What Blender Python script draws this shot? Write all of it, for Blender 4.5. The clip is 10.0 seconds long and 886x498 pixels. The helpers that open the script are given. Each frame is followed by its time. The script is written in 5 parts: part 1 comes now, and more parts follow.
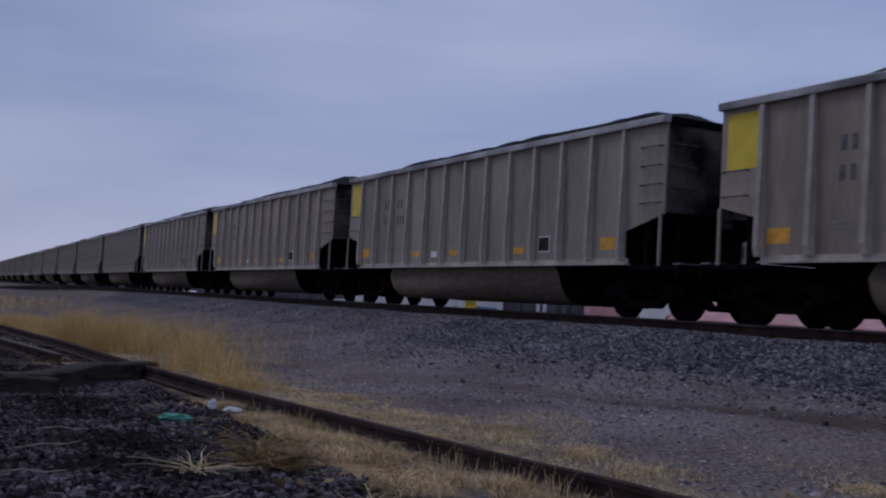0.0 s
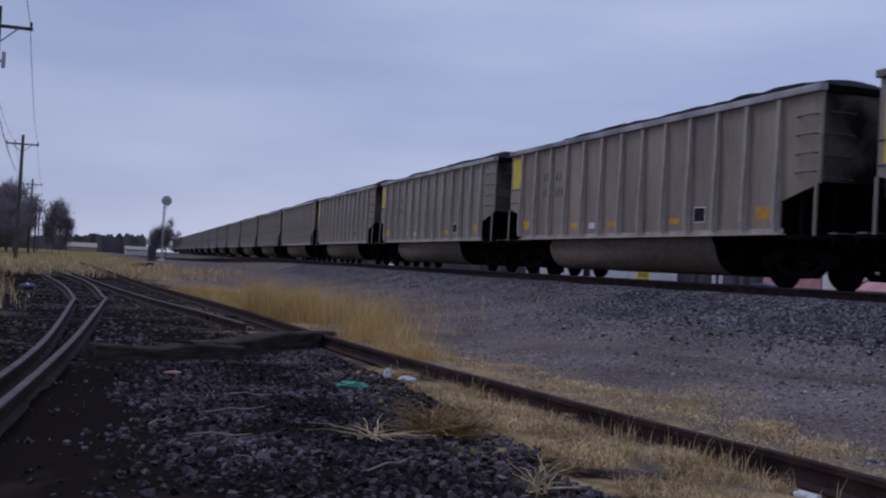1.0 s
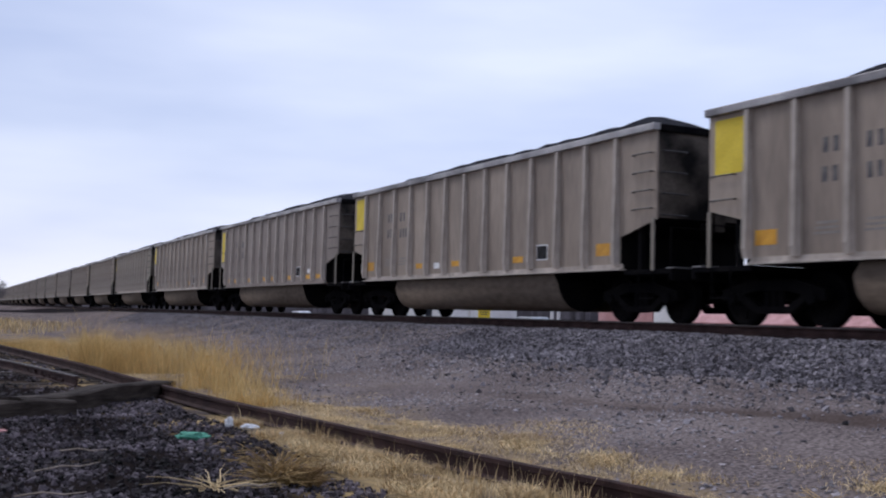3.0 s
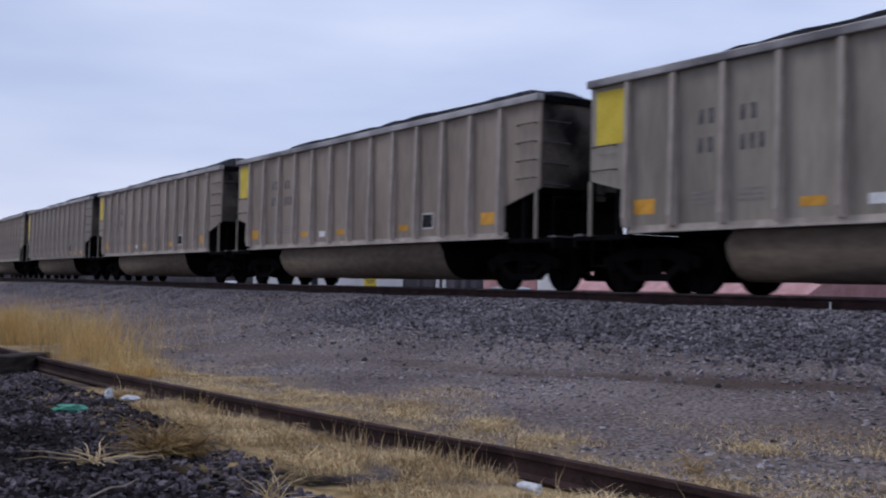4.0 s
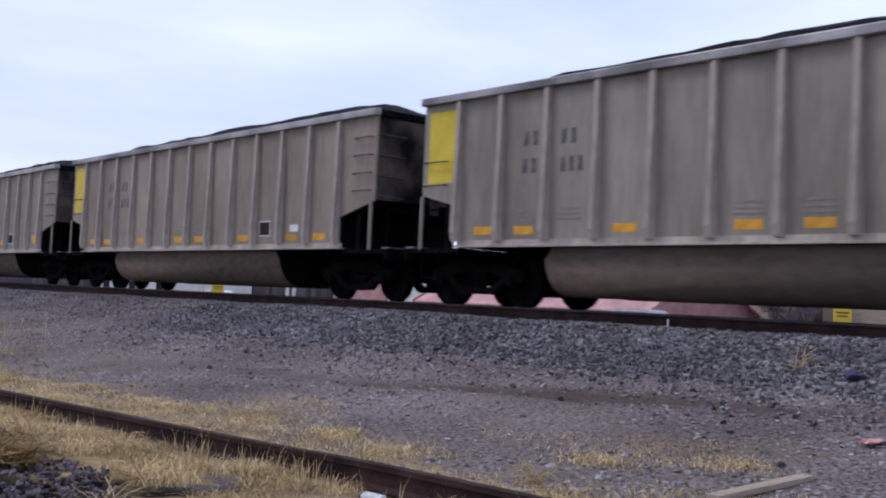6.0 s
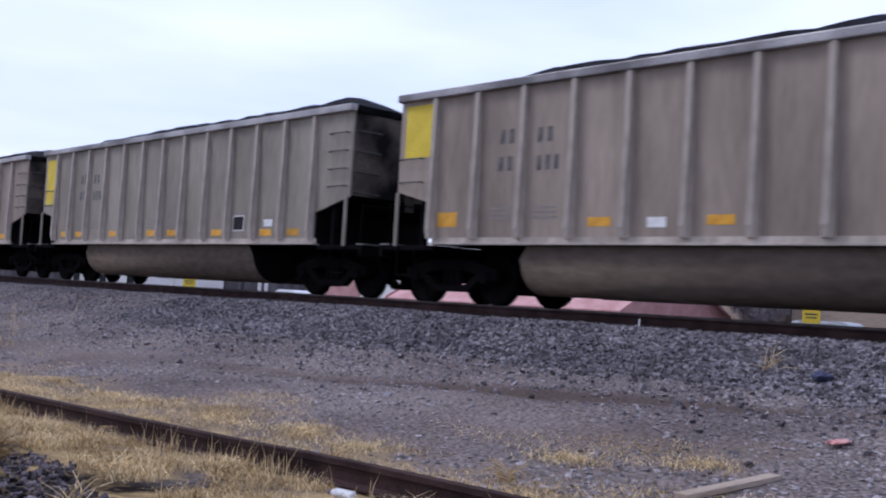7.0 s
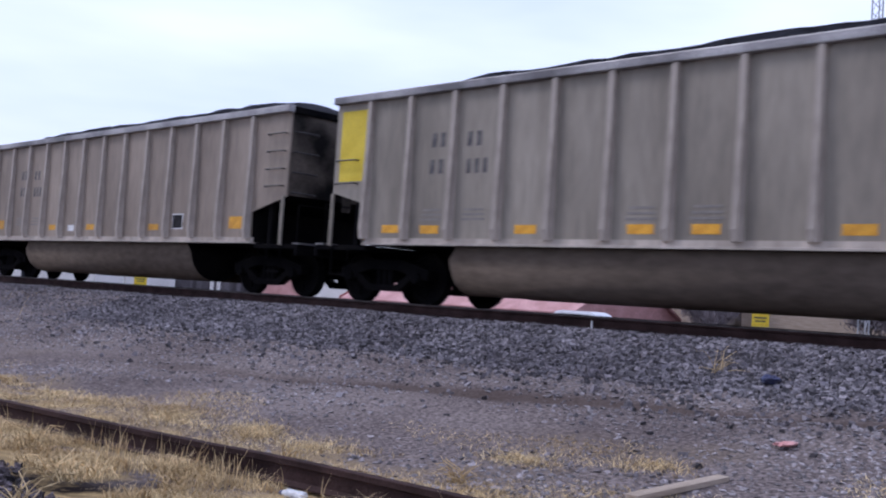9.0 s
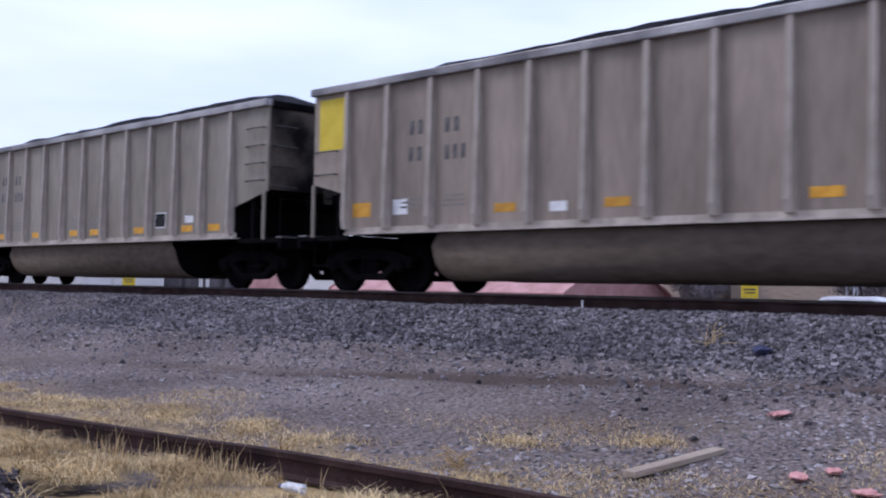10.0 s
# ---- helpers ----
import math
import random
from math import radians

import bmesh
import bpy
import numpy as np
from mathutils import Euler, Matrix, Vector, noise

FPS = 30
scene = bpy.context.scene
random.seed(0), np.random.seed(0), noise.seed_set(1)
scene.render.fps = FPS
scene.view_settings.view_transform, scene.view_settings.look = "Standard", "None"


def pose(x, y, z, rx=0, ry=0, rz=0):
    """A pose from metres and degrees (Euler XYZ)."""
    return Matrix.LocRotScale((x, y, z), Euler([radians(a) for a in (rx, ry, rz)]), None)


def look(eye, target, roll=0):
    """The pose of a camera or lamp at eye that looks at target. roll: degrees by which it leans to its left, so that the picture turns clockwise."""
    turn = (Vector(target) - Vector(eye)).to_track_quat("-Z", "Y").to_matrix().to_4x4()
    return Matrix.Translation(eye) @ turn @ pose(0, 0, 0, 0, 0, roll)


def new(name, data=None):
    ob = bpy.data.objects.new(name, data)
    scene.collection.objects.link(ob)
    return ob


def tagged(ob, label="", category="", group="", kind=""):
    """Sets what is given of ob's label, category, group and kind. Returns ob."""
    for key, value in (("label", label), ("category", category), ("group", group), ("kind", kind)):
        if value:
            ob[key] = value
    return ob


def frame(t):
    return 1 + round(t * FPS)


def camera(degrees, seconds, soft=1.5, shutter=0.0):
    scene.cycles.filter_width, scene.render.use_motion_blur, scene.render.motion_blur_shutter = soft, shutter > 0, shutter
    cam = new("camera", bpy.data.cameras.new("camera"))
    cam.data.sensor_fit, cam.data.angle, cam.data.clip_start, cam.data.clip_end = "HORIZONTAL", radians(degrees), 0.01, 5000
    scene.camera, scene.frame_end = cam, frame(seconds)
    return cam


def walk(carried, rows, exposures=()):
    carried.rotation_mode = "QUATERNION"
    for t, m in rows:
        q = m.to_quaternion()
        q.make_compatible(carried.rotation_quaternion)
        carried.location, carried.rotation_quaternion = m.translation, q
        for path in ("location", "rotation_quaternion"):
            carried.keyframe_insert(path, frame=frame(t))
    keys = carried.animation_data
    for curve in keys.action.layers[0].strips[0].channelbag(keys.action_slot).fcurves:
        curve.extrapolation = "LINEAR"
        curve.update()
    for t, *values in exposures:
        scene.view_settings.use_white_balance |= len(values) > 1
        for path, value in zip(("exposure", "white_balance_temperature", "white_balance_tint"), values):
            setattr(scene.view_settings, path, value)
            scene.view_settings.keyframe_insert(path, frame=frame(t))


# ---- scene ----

# Camera: hand-held on one spot, turning from the tracks' far end to the passing train.
EYE = (0.0, 0.0, 1.25)
TURNS = (  # seconds, yaw, pitch, roll
    (0, -28.38, 2.94, -3.01),
    (0.5, -22.15, 4.92, -2.97),
    (1, -19.17, 0.92, -2.91),
    (1.5, -17.71, 1.19, -2.30),
    (2, -20.35, 0.61, -2.93),
    (2.5, -27.77, -0.27, -1.64),
    (2.7, -27.56, 3.71, -1.20),
    (3.8, -31.23, 1.88, -1.19),
    (4, -33.78, 1.90, -1.04),
    (4.5, -35.57, 1.14, -1.50),
    (5, -37.27, 3.68, -3.07),
    (5.5, -41.67, 3.01, -2.61),
    (6, -41.84, 2.70, -2.51),
    (6.2, -42.68, 3.14, -2.80),
    (7.3, -43.90, 2.37, -3.39),
    (7.5, -45.06, 2.55, -3.58),
    (8, -44.63, 2.04, -3.89),
    (8.5, -45.25, 2.64, -3.64),
    (9, -45.80, 2.81, -3.70),
    (9.5, -46.04, 2.55, -3.63),
    (10, -46.34, 2.09, -1.02),
)
EXPOSURE = ((0.0, -1.35, 5400, 21), (0.5, -0.7, 5550, 18), (1.0, -1.05, 5450, 20), (1.6, -0.85, 5550, 18), (2.2, -0.6, 5750, 16), (2.5, -0.25, 5950, 15), (2.7, -0.15, 6000, 14),
            (3.6, -0.5, 5850, 15), (4.0, -0.5, 5800, 15), (4.5, -0.05, 5950, 17), (5.0, -0.22, 5950, 14), (6.0, -0.12, 5850, 16), (7.5, 0.06, 5660, 19), (10.0, 0.06, 5660, 19))
cam = camera(45.3, 10.0, soft=2.1, shutter=0.15)
walk(cam, [(t, pose(*EYE, 90 + p, r, y)) for t, y, p, r in TURNS], EXPOSURE)

# ---------------------------------------------------------------- world and light
world = bpy.data.worlds.new("overcast_sky")
scene.world = world
world.use_nodes = True
wn, wl = world.node_tree.nodes, world.node_tree.links
wn.clear()
w_out = wn.new("ShaderNodeOutputWorld")
w_bg = wn.new("ShaderNodeBackground")
w_bg.inputs["Strength"].default_value = 1.0
w_sky = wn.new("ShaderNodeTexSky")
w_sky.sky_type = "NISHITA"
w_sky.sun_disc = False
w_sky.sun_elevation = radians(45)
w_sky.sun_rotation = radians(-29)
w_scale = wn.new("ShaderNodeMix")
w_scale.data_type = "RGBA"
w_scale.blend_type = "MULTIPLY"
w_scale.inputs["Factor"].default_value = 1.0
w_scale.inputs["B"].default_value = (0.10, 0.10, 0.10, 1)
wl.new(w_sky.outputs["Color"], w_scale.inputs["A"])
w_tc = wn.new("ShaderNodeTexCoord")
w_map = wn.new("ShaderNodeMapping")
w_map.inputs["Scale"].default_value = (1.6, 1.6, 7.0)
wl.new(w_tc.outputs["Generated"], w_map.inputs["Vector"])
w_noise = wn.new("ShaderNodeTexNoise")
w_noise.inputs["Scale"].default_value = 1.7
w_noise.inputs["Detail"].default_value = 4
w_noise.inputs["Roughness"].default_value = 0.45
wl.new(w_map.outputs["Vector"], w_noise.inputs["Vector"])
w_ramp = wn.new("ShaderNodeValToRGB")
w_ramp.color_ramp.elements[0].position = 0.22
w_ramp.color_ramp.elements[0].color = (0.64, 0.73, 0.97, 1)
w_ramp.color_ramp.elements[1].position = 0.72
w_ramp.color_ramp.elements[1].color = (1.02, 1.07, 1.20, 1)
wl.new(w_noise.outputs["Fac"], w_ramp.inputs["Fac"])
w_mix = wn.new("ShaderNodeMix")
w_mix.data_type = "RGBA"
w_mix.inputs["Factor"].default_value = 0.85
wl.new(w_scale.outputs["Result"], w_mix.inputs["A"])
wl.new(w_ramp.outputs["Color"], w_mix.inputs["B"])
w_sep = wn.new("ShaderNodeSeparateXYZ")
wl.new(w_tc.outputs["Generated"], w_sep.inputs["Vector"])
w_low = wn.new("ShaderNodeMapRange")
w_low.inputs["From Min"].default_value, w_low.inputs["From Max"].default_value = 0.02, 0.16
w_low.inputs["To Min"].default_value, w_low.inputs["To Max"].default_value = 1.0, 0.0
wl.new(w_sep.outputs["Z"], w_low.inputs["Value"])
w_streak = wn.new("ShaderNodeMath")
w_streak.operation = "MULTIPLY"
wl.new(w_low.outputs["Result"], w_streak.inputs[0])
wl.new(w_noise.outputs["Fac"], w_streak.inputs[1])
w_glow = wn.new("ShaderNodeMix")
w_glow.data_type = "RGBA"
wl.new(w_streak.outputs[0], w_glow.inputs["Factor"])
wl.new(w_mix.outputs["Result"], w_glow.inputs["A"])
w_glow.inputs["B"].default_value = (1.30, 1.27, 1.30, 1)
w_side = wn.new("ShaderNodeMapRange")
w_side.inputs["From Min"].default_value, w_side.inputs["From Max"].default_value = -0.1, 0.85
w_side.inputs["To Min"].default_value, w_side.inputs["To Max"].default_value = 0.94, 1.14
wl.new(w_sep.outputs["X"], w_side.inputs["Value"])
w_even = wn.new("ShaderNodeMix")
w_even.data_type, w_even.blend_type = "RGBA", "MULTIPLY"
w_even.inputs["Factor"].default_value = 1.0
wl.new(w_glow.outputs["Result"], w_even.inputs["A"])
wl.new(w_side.outputs["Result"], w_even.inputs["B"])
wl.new(w_even.outputs["Result"], w_bg.inputs["Color"])
wl.new(w_bg.outputs["Background"], w_out.inputs["Surface"])

sun = new("sun", bpy.data.lights.new("sun", "SUN"))
sun.data.energy = 1.6
sun.data.angle = radians(14)
sun.data.color = (1.0, 0.96, 0.9)
sun.matrix_world = look((-20, 36, 42), (0, 0, 0))


# ---------------------------------------------------------------- materials
def material(name, base, second=None, scale=3.0, rough=0.8, metal=0.0, bump=0.0, bump_scale=40.0,
             stretch=(1, 1, 1), low=0.35, high=0.65, fine=0.12, island=0.0, spread=0.0, shine=0.5):
    """Two colours mixed by a broad noise, darkened by a fine grain, with a bump."""
    m = bpy.data.materials.new(name)
    m.use_nodes = True
    n, l = m.node_tree.nodes, m.node_tree.links
    b = n["Principled BSDF"]
    b.inputs["Roughness"].default_value = rough
    b.inputs["Metallic"].default_value = metal
    b.inputs["Specular IOR Level"].default_value = shine
    tc = n.new("ShaderNodeTexCoord")
    mp = n.new("ShaderNodeMapping")
    mp.inputs["Scale"].default_value = stretch
    l.new(tc.outputs["Object"], mp.inputs["Vector"])
    big = n.new("ShaderNodeTexNoise")
    big.inputs["Scale"].default_value = scale
    big.inputs["Detail"].default_value = 5
    l.new(mp.outputs["Vector"], big.inputs["Vector"])
    ramp = n.new("ShaderNodeValToRGB")
    ramp.color_ramp.elements[0].position, ramp.color_ramp.elements[1].position = low, high
    ramp.color_ramp.elements[0].color = (*base, 1)
    ramp.color_ramp.elements[1].color = (*(second or base), 1)
    l.new(big.outputs["Fac"], ramp.inputs["Fac"])
    small = n.new("ShaderNodeTexNoise")
    small.inputs["Scale"].default_value = bump_scale
    small.inputs["Detail"].default_value = 3
    l.new(mp.outputs["Vector"], small.inputs["Vector"])
    grain = n.new("ShaderNodeMapRange")
    grain.inputs["From Min"].default_value, grain.inputs["From Max"].default_value = 0.3, 0.7
    grain.inputs["To Min"].default_value = 1 - 1.6 * fine
    grain.inputs["To Max"].default_value = 1 + 1.6 * fine
    l.new(small.outputs["Fac"], grain.inputs["Value"])
    mul = n.new("ShaderNodeMix")
    mul.data_type, mul.blend_type = "RGBA", "MULTIPLY"
    mul.inputs["Factor"].default_value = 1
    l.new(ramp.outputs["Color"], mul.inputs["A"])
    l.new(grain.outputs["Result"], mul.inputs["B"])
    col = mul.outputs["Result"]
    for amount, source in ((island, "ShaderNodeNewGeometry"), (spread, "ShaderNodeObjectInfo")):
        if amount:
            g = n.new(source)
            r = n.new("ShaderNodeMapRange")
            r.inputs["To Min"].default_value, r.inputs["To Max"].default_value = 1 - amount, 1 + amount
            l.new(g.outputs["Random Per Island" if source.endswith("Geometry") else "Random"], r.inputs["Value"])
            k = n.new("ShaderNodeMix")
            k.data_type, k.blend_type = "RGBA", "MULTIPLY"
            k.inputs["Factor"].default_value = 1
            l.new(col, k.inputs["A"])
            l.new(r.outputs["Result"], k.inputs["B"])
            col = k.outputs["Result"]
    l.new(col, b.inputs["Base Color"])
    if bump:
        bp = n.new("ShaderNodeBump")
        bp.inputs["Strength"].default_value = bump
        bp.inputs["Distance"].default_value = 0.02
        l.new(small.outputs["Fac"], bp.inputs["Height"])
        l.new(bp.outputs["Normal"], b.inputs["Normal"])
    return m


def zoned_ground():
    """Cinder-dark yard soil, grey road gravel with brown dirt, field soil farther off."""
    m = material("yard_ground", (0.125, 0.102, 0.098), (0.195, 0.162, 0.153), 0.5, 0.95, 0, 1.0, 26, fine=0.42, shine=0.0)
    n, l = m.node_tree.nodes, m.node_tree.links
    b = n["Principled BSDF"]
    gravel = b.inputs["Base Color"].links[0].from_socket
    tc = n.new("ShaderNodeTexCoord")
    sep = n.new("ShaderNodeSeparateXYZ")
    l.new(tc.outputs["Object"], sep.inputs["Vector"])
    wob = n.new("ShaderNodeTexNoise")
    wob.inputs["Scale"].default_value = 0.7
    wob.inputs["Detail"].default_value = 5
    l.new(tc.outputs["Object"], wob.inputs["Vector"])

    def step(axis, a, z, amount):
        add = n.new("ShaderNodeMath")
        add.operation = "MULTIPLY_ADD"
        l.new(wob.outputs["Fac"], add.inputs[0])
        add.inputs[1].default_value = amount
        l.new(sep.outputs[axis], add.inputs[2])
        r = n.new("ShaderNodeMapRange")
        r.inputs["From Min"].default_value, r.inputs["From Max"].default_value = a, z
        l.new(add.outputs[0], r.inputs["Value"])
        return r.outputs["Result"]

    def over(under, colour, fac):
        k = n.new("ShaderNodeMix")
        k.data_type = "RGBA"
        l.new(fac, k.inputs["Factor"])
        l.new(under, k.inputs["A"])
        k.inputs["B"].default_value = (*colour, 1)
        return k.outputs["Result"]

    col = over(gravel, (0.017, 0.0135, 0.0130), step("X", 4.7, 3.9, 1.6))
    patch = n.new("ShaderNodeTexNoise")
    patch.inputs["Scale"].default_value = 0.32
    patch.inputs["Detail"].default_value = 6
    l.new(tc.outputs["Object"], patch.inputs["Vector"])
    pr = n.new("ShaderNodeMapRange")
    pr.inputs["From Min"].default_value, pr.inputs["From Max"].default_value = 0.55, 0.68
    l.new(patch.outputs["Fac"], pr.inputs["Value"])
    half = n.new("ShaderNodeMath")
    half.operation = "MULTIPLY"
    half.inputs[1].default_value = 0.6
    l.new(pr.outputs["Result"], half.inputs[0])
    col = over(col, (0.15, 0.115, 0.085), half.outputs[0])
    straw_a, straw_b = step("X", 2.75, 3.3, 0.9), step("X", 6.5, 5.2, 1.2)
    both = n.new("ShaderNodeMath")
    both.operation = "MULTIPLY"
    l.new(straw_a, both.inputs[0])
    l.new(straw_b, both.inputs[1])
    mott = n.new("ShaderNodeTexNoise")
    mott.inputs["Scale"].default_value = 1.1
    mott.inputs["Detail"].default_value = 7
    mott.inputs["Roughness"].default_value = 0.65
    l.new(tc.outputs["Object"], mott.inputs["Vector"])
    mr = n.new("ShaderNodeMapRange")
    mr.inputs["From Min"].default_value, mr.inputs["From Max"].default_value = 0.44, 0.60
    l.new(mott.outputs["Fac"], mr.inputs["Value"])
    some = n.new("ShaderNodeMath")
    some.operation = "MULTIPLY"
    l.new(both.outputs[0], some.inputs[0])
    l.new(mr.outputs["Result"], some.inputs[1])
    col = over(col, (0.36, 0.26, 0.13), some.outputs[0])
    def both_of(p, q):
        k = n.new("ShaderNodeMath")
        k.operation = "MULTIPLY"
        l.new(p, k.inputs[0])
        l.new(q, k.inputs[1])
        return k.outputs[0]

    # the bare brown soil of an old wheel rut
    slant = n.new("ShaderNodeVectorMath")
    slant.operation = "DOT_PRODUCT"
    slant.inputs[1].default_value = (1.0, 0.24, 0.0)
    l.new(tc.outputs["Object"], slant.inputs[0])
    off = n.new("ShaderNodeMath")
    off.operation = "SUBTRACT"
    off.inputs[1].default_value = 10.15
    l.new(slant.outputs["Value"], off.inputs[0])
    wide = n.new("ShaderNodeMath")
    wide.operation = "ABSOLUTE"
    l.new(off.outputs[0], wide.inputs[0])
    band = n.new("ShaderNodeMapRange")
    band.inputs["From Min"].default_value, band.inputs["From Max"].default_value = 0.34, 0.10
    band.inputs["To Max"].default_value = 0.75
    l.new(wide.outputs[0], band.inputs["Value"])
    col = over(col, (0.075, 0.055, 0.047), both_of(band.outputs["Result"], step("Y", 15, 11, 3)))
    # oil and coal dust between the main rails, darkened to deepen the under-train shade
    col = over(col, (0.022, 0.019, 0.020), both_of(step("X", 12.9, 13.5, 0.3), step("X", 16.2, 15.4, 0.3)))
    col = over(col, (0.23, 0.175, 0.085), both_of(step("Y", 60, 85, 20), step("X", 12, 7, 3)))
    l.new(col, b.inputs["Base Color"])
    return m


GROUND = zoned_ground()
STONE = material("ballast_stone", (0.122, 0.109, 0.118), (0.185, 0.168, 0.178), 0.8, 0.85, 0, 0.3, 60, island=0.72, shine=0.2)
GRAVEL = material("grey_road_gravel", (0.185, 0.163, 0.166), (0.285, 0.258, 0.262), 0.8, 0.9, 0, 0.3, 60, island=0.6, shine=0.2)
CINDER = material("cinder_stone", (0.013, 0.0100, 0.0110), (0.122, 0.101, 0.111), 0.9, 0.8, 0, 0.5, 60, island=1.0, shine=0.15)
STRAW = material("dry_straw", (0.40, 0.275, 0.125), (0.72, 0.55, 0.30), 1.2, 0.8, 0, 0, 30, island=0.5)
WEED = material("brown_dry_weed", (0.20, 0.125, 0.055), (0.46, 0.32, 0.14), 4, 0.85, 0, 0, 30, island=0.5, shine=0.2)
STRAW_TALL = material("tall_dry_grass", (0.55, 0.37, 0.13), (0.70, 0.50, 0.21), 0.5, 0.8, 0, 0, 30, island=0.3)
RAIL_RUST = material("rusty_rail_steel", (0.026, 0.014, 0.013), (0.055, 0.031, 0.028), 3, 0.85, 0.0, 0.25, 60, fine=0.2, shine=0.15)
RAIL_HEAD = material("worn_rail_head", (0.060, 0.049, 0.047), (0.13, 0.110, 0.104), 4, 0.6, 0.2, 0.1, 60)
YARD_HEAD = material("dull_yard_rail_head", (0.042, 0.033, 0.033), (0.095, 0.080, 0.078), 5, 0.7, 0.1, 0.1, 60, fine=0.2, shine=0.25)
TIMBER = material("weathered_timber", (0.018, 0.014, 0.012), (0.062, 0.050, 0.043), 3, 0.9, 0, 0.6, 14, stretch=(0.6, 4, 4), spread=0.25, shine=0.08)
CAR_PAINTS = [
    material("taupe_car_paint", (0.205, 0.160, 0.125), (0.32, 0.256, 0.202), 0.9, 0.6, 0.05, 0.06, 9, stretch=(1, 1, 0.25), fine=0.08),
    material("grey_car_paint", (0.198, 0.168, 0.132), (0.30, 0.26, 0.21), 0.9, 0.6, 0.05, 0.06, 9, stretch=(1, 1, 0.25), fine=0.08),
    material("brown_car_paint", (0.21, 0.168, 0.143), (0.265, 0.22, 0.19), 0.9, 0.62, 0.05, 0.06, 9, stretch=(1, 1, 0.25), fine=0.09),
]
# Paler than the side sheets: the ribs' sunlit look is put into the colour.
SUNLIT_RIB_PAINT = material("dust_pale_rib_paint", (0.31, 0.262, 0.220), (0.50, 0.432, 0.372), 1.6, 0.55, 0.05, 0.06, 9, stretch=(1, 1, 0.4), fine=0.1)
TUB_PAINT = material("grimy_tub_paint", (0.105, 0.082, 0.064), (0.150, 0.118, 0.094), 0.5, 0.9, 0.0, 0.06, 9, stretch=(1, 0.4, 1), fine=0.12, shine=0.06)
CHORD = material("bare_top_chord", (0.13, 0.120, 0.122), (0.42, 0.395, 0.39), 0.9, 0.45, 0.3, 0.1, 25, fine=0.12)
# Near-black: grime plus the deep shade under the cars, put into the colour.
GRIME_SHADE = material("black_underframe_grime", (0.004, 0.004, 0.005), (0.010, 0.009, 0.009), 2, 0.95, 0, 0.2, 30, shine=0.02)
# Dark tone holds soot and the shade between cars, both as colour.
END_GRIME_SHADE = material("sooty_end_sheet", (0.010, 0.009, 0.009), (0.185, 0.153, 0.127), 0.55, 0.85, 0, 0.1, 20, low=0.43, high=0.65, shine=0.08)
COAL = material("coal", (0.009, 0.009, 0.012), (0.022, 0.022, 0.028), 3, 0.9, 0, 0.8, 18, fine=0.3, shine=0.08)
IRON = material("grab_iron_steel", (0.030, 0.026, 0.025), (0.060, 0.052, 0.050), 5, 0.6, 0.1, 0, 40)
YELLOW = material("yellow_panel_paint", (0.62, 0.45, 0.012), (0.72, 0.54, 0.03), 2, 0.6, 0, 0, 30, fine=0.08)
ORANGE = material("orange_reflector", (0.52, 0.235, 0.008), (0.66, 0.33, 0.02), 5, 0.5, 0, 0, 40, spread=0.2)
WHITE = material("white_stencil", (0.66, 0.65, 0.64), (0.78, 0.77, 0.76), 5, 0.6, 0, 0, 40)
BLACK = material("black_stencil_panel", (0.012, 0.012, 0.014), (0.035, 0.033, 0.035), 6, 0.8, 0, 0, 40, shine=0.1)
INK = material("faded_black_stencil", (0.055, 0.05, 0.055), (0.14, 0.125, 0.12), 6, 0.7, 0, 0, 40)
FAINT = material("faint_grey_stencil", (0.19, 0.17, 0.155), (0.235, 0.21, 0.19), 8, 0.7, 0, 0, 40)


# ---------------------------------------------------------------- mesh tools
def part(name, bm, mat, parent=None, label=""):
    """Links a bmesh as one mesh object under a thing or a part."""
    me = bpy.data.meshes.new(name)
    bm.to_mesh(me)
    bm.free()
    me.materials.append(mat)
    return piece(name, me, parent, label)


def piece(name, me, parent=None, label="", m=None):
    ob = new(name, me)
    if parent:
        ob.parent = parent
    if m is not None:
        ob.matrix_basis = m
    return tagged(ob, label)


def mesh_of(bm, name, mat):
    me = bpy.data.meshes.new(name)
    bm.to_mesh(me)
    bm.free()
    me.materials.append(mat)
    return me


def add_box(bm, x0, x1, y0, y1, z0, z1, bevel=0.0, m=None):
    r = bmesh.ops.create_cube(bm, size=1.0)
    vs = r["verts"]
    for v in vs:
        v.co = Vector(((x0 + x1) / 2 + v.co.x * (x1 - x0), (y0 + y1) / 2 + v.co.y * (y1 - y0), (z0 + z1) / 2 + v.co.z * (z1 - z0)))
        if m is not None:
            v.co = m @ v.co
    if bevel:
        es = list({e for v in vs for e in v.link_edges})
        bmesh.ops.bevel(bm, geom=es, offset=bevel, segments=2, affect="EDGES", profile=0.6)
    return bm


def box(x0, x1, y0, y1, z0, z1, bevel=0.0):
    return add_box(bmesh.new(), x0, x1, y0, y1, z0, z1, bevel)


def add_prism(bm, outline, axis, a, b):
    """A closed outline of pairs, extruded from a to b along an axis (0 x, 1 y, 2 z)."""
    def at(p, d):
        c = list(p)
        c.insert(axis, d)
        return c
    lo = [bm.verts.new(at(p, a)) for p in outline]
    hi = [bm.verts.new(at(p, b)) for p in outline]
    bm.faces.new(lo)
    bm.faces.new(hi[::-1])
    k = len(outline)
    for i in range(k):
        bm.faces.new((lo[i], hi[i], hi[(i + 1) % k], lo[(i + 1) % k]))
    bmesh.ops.recalc_face_normals(bm, faces=bm.faces)
    return bm


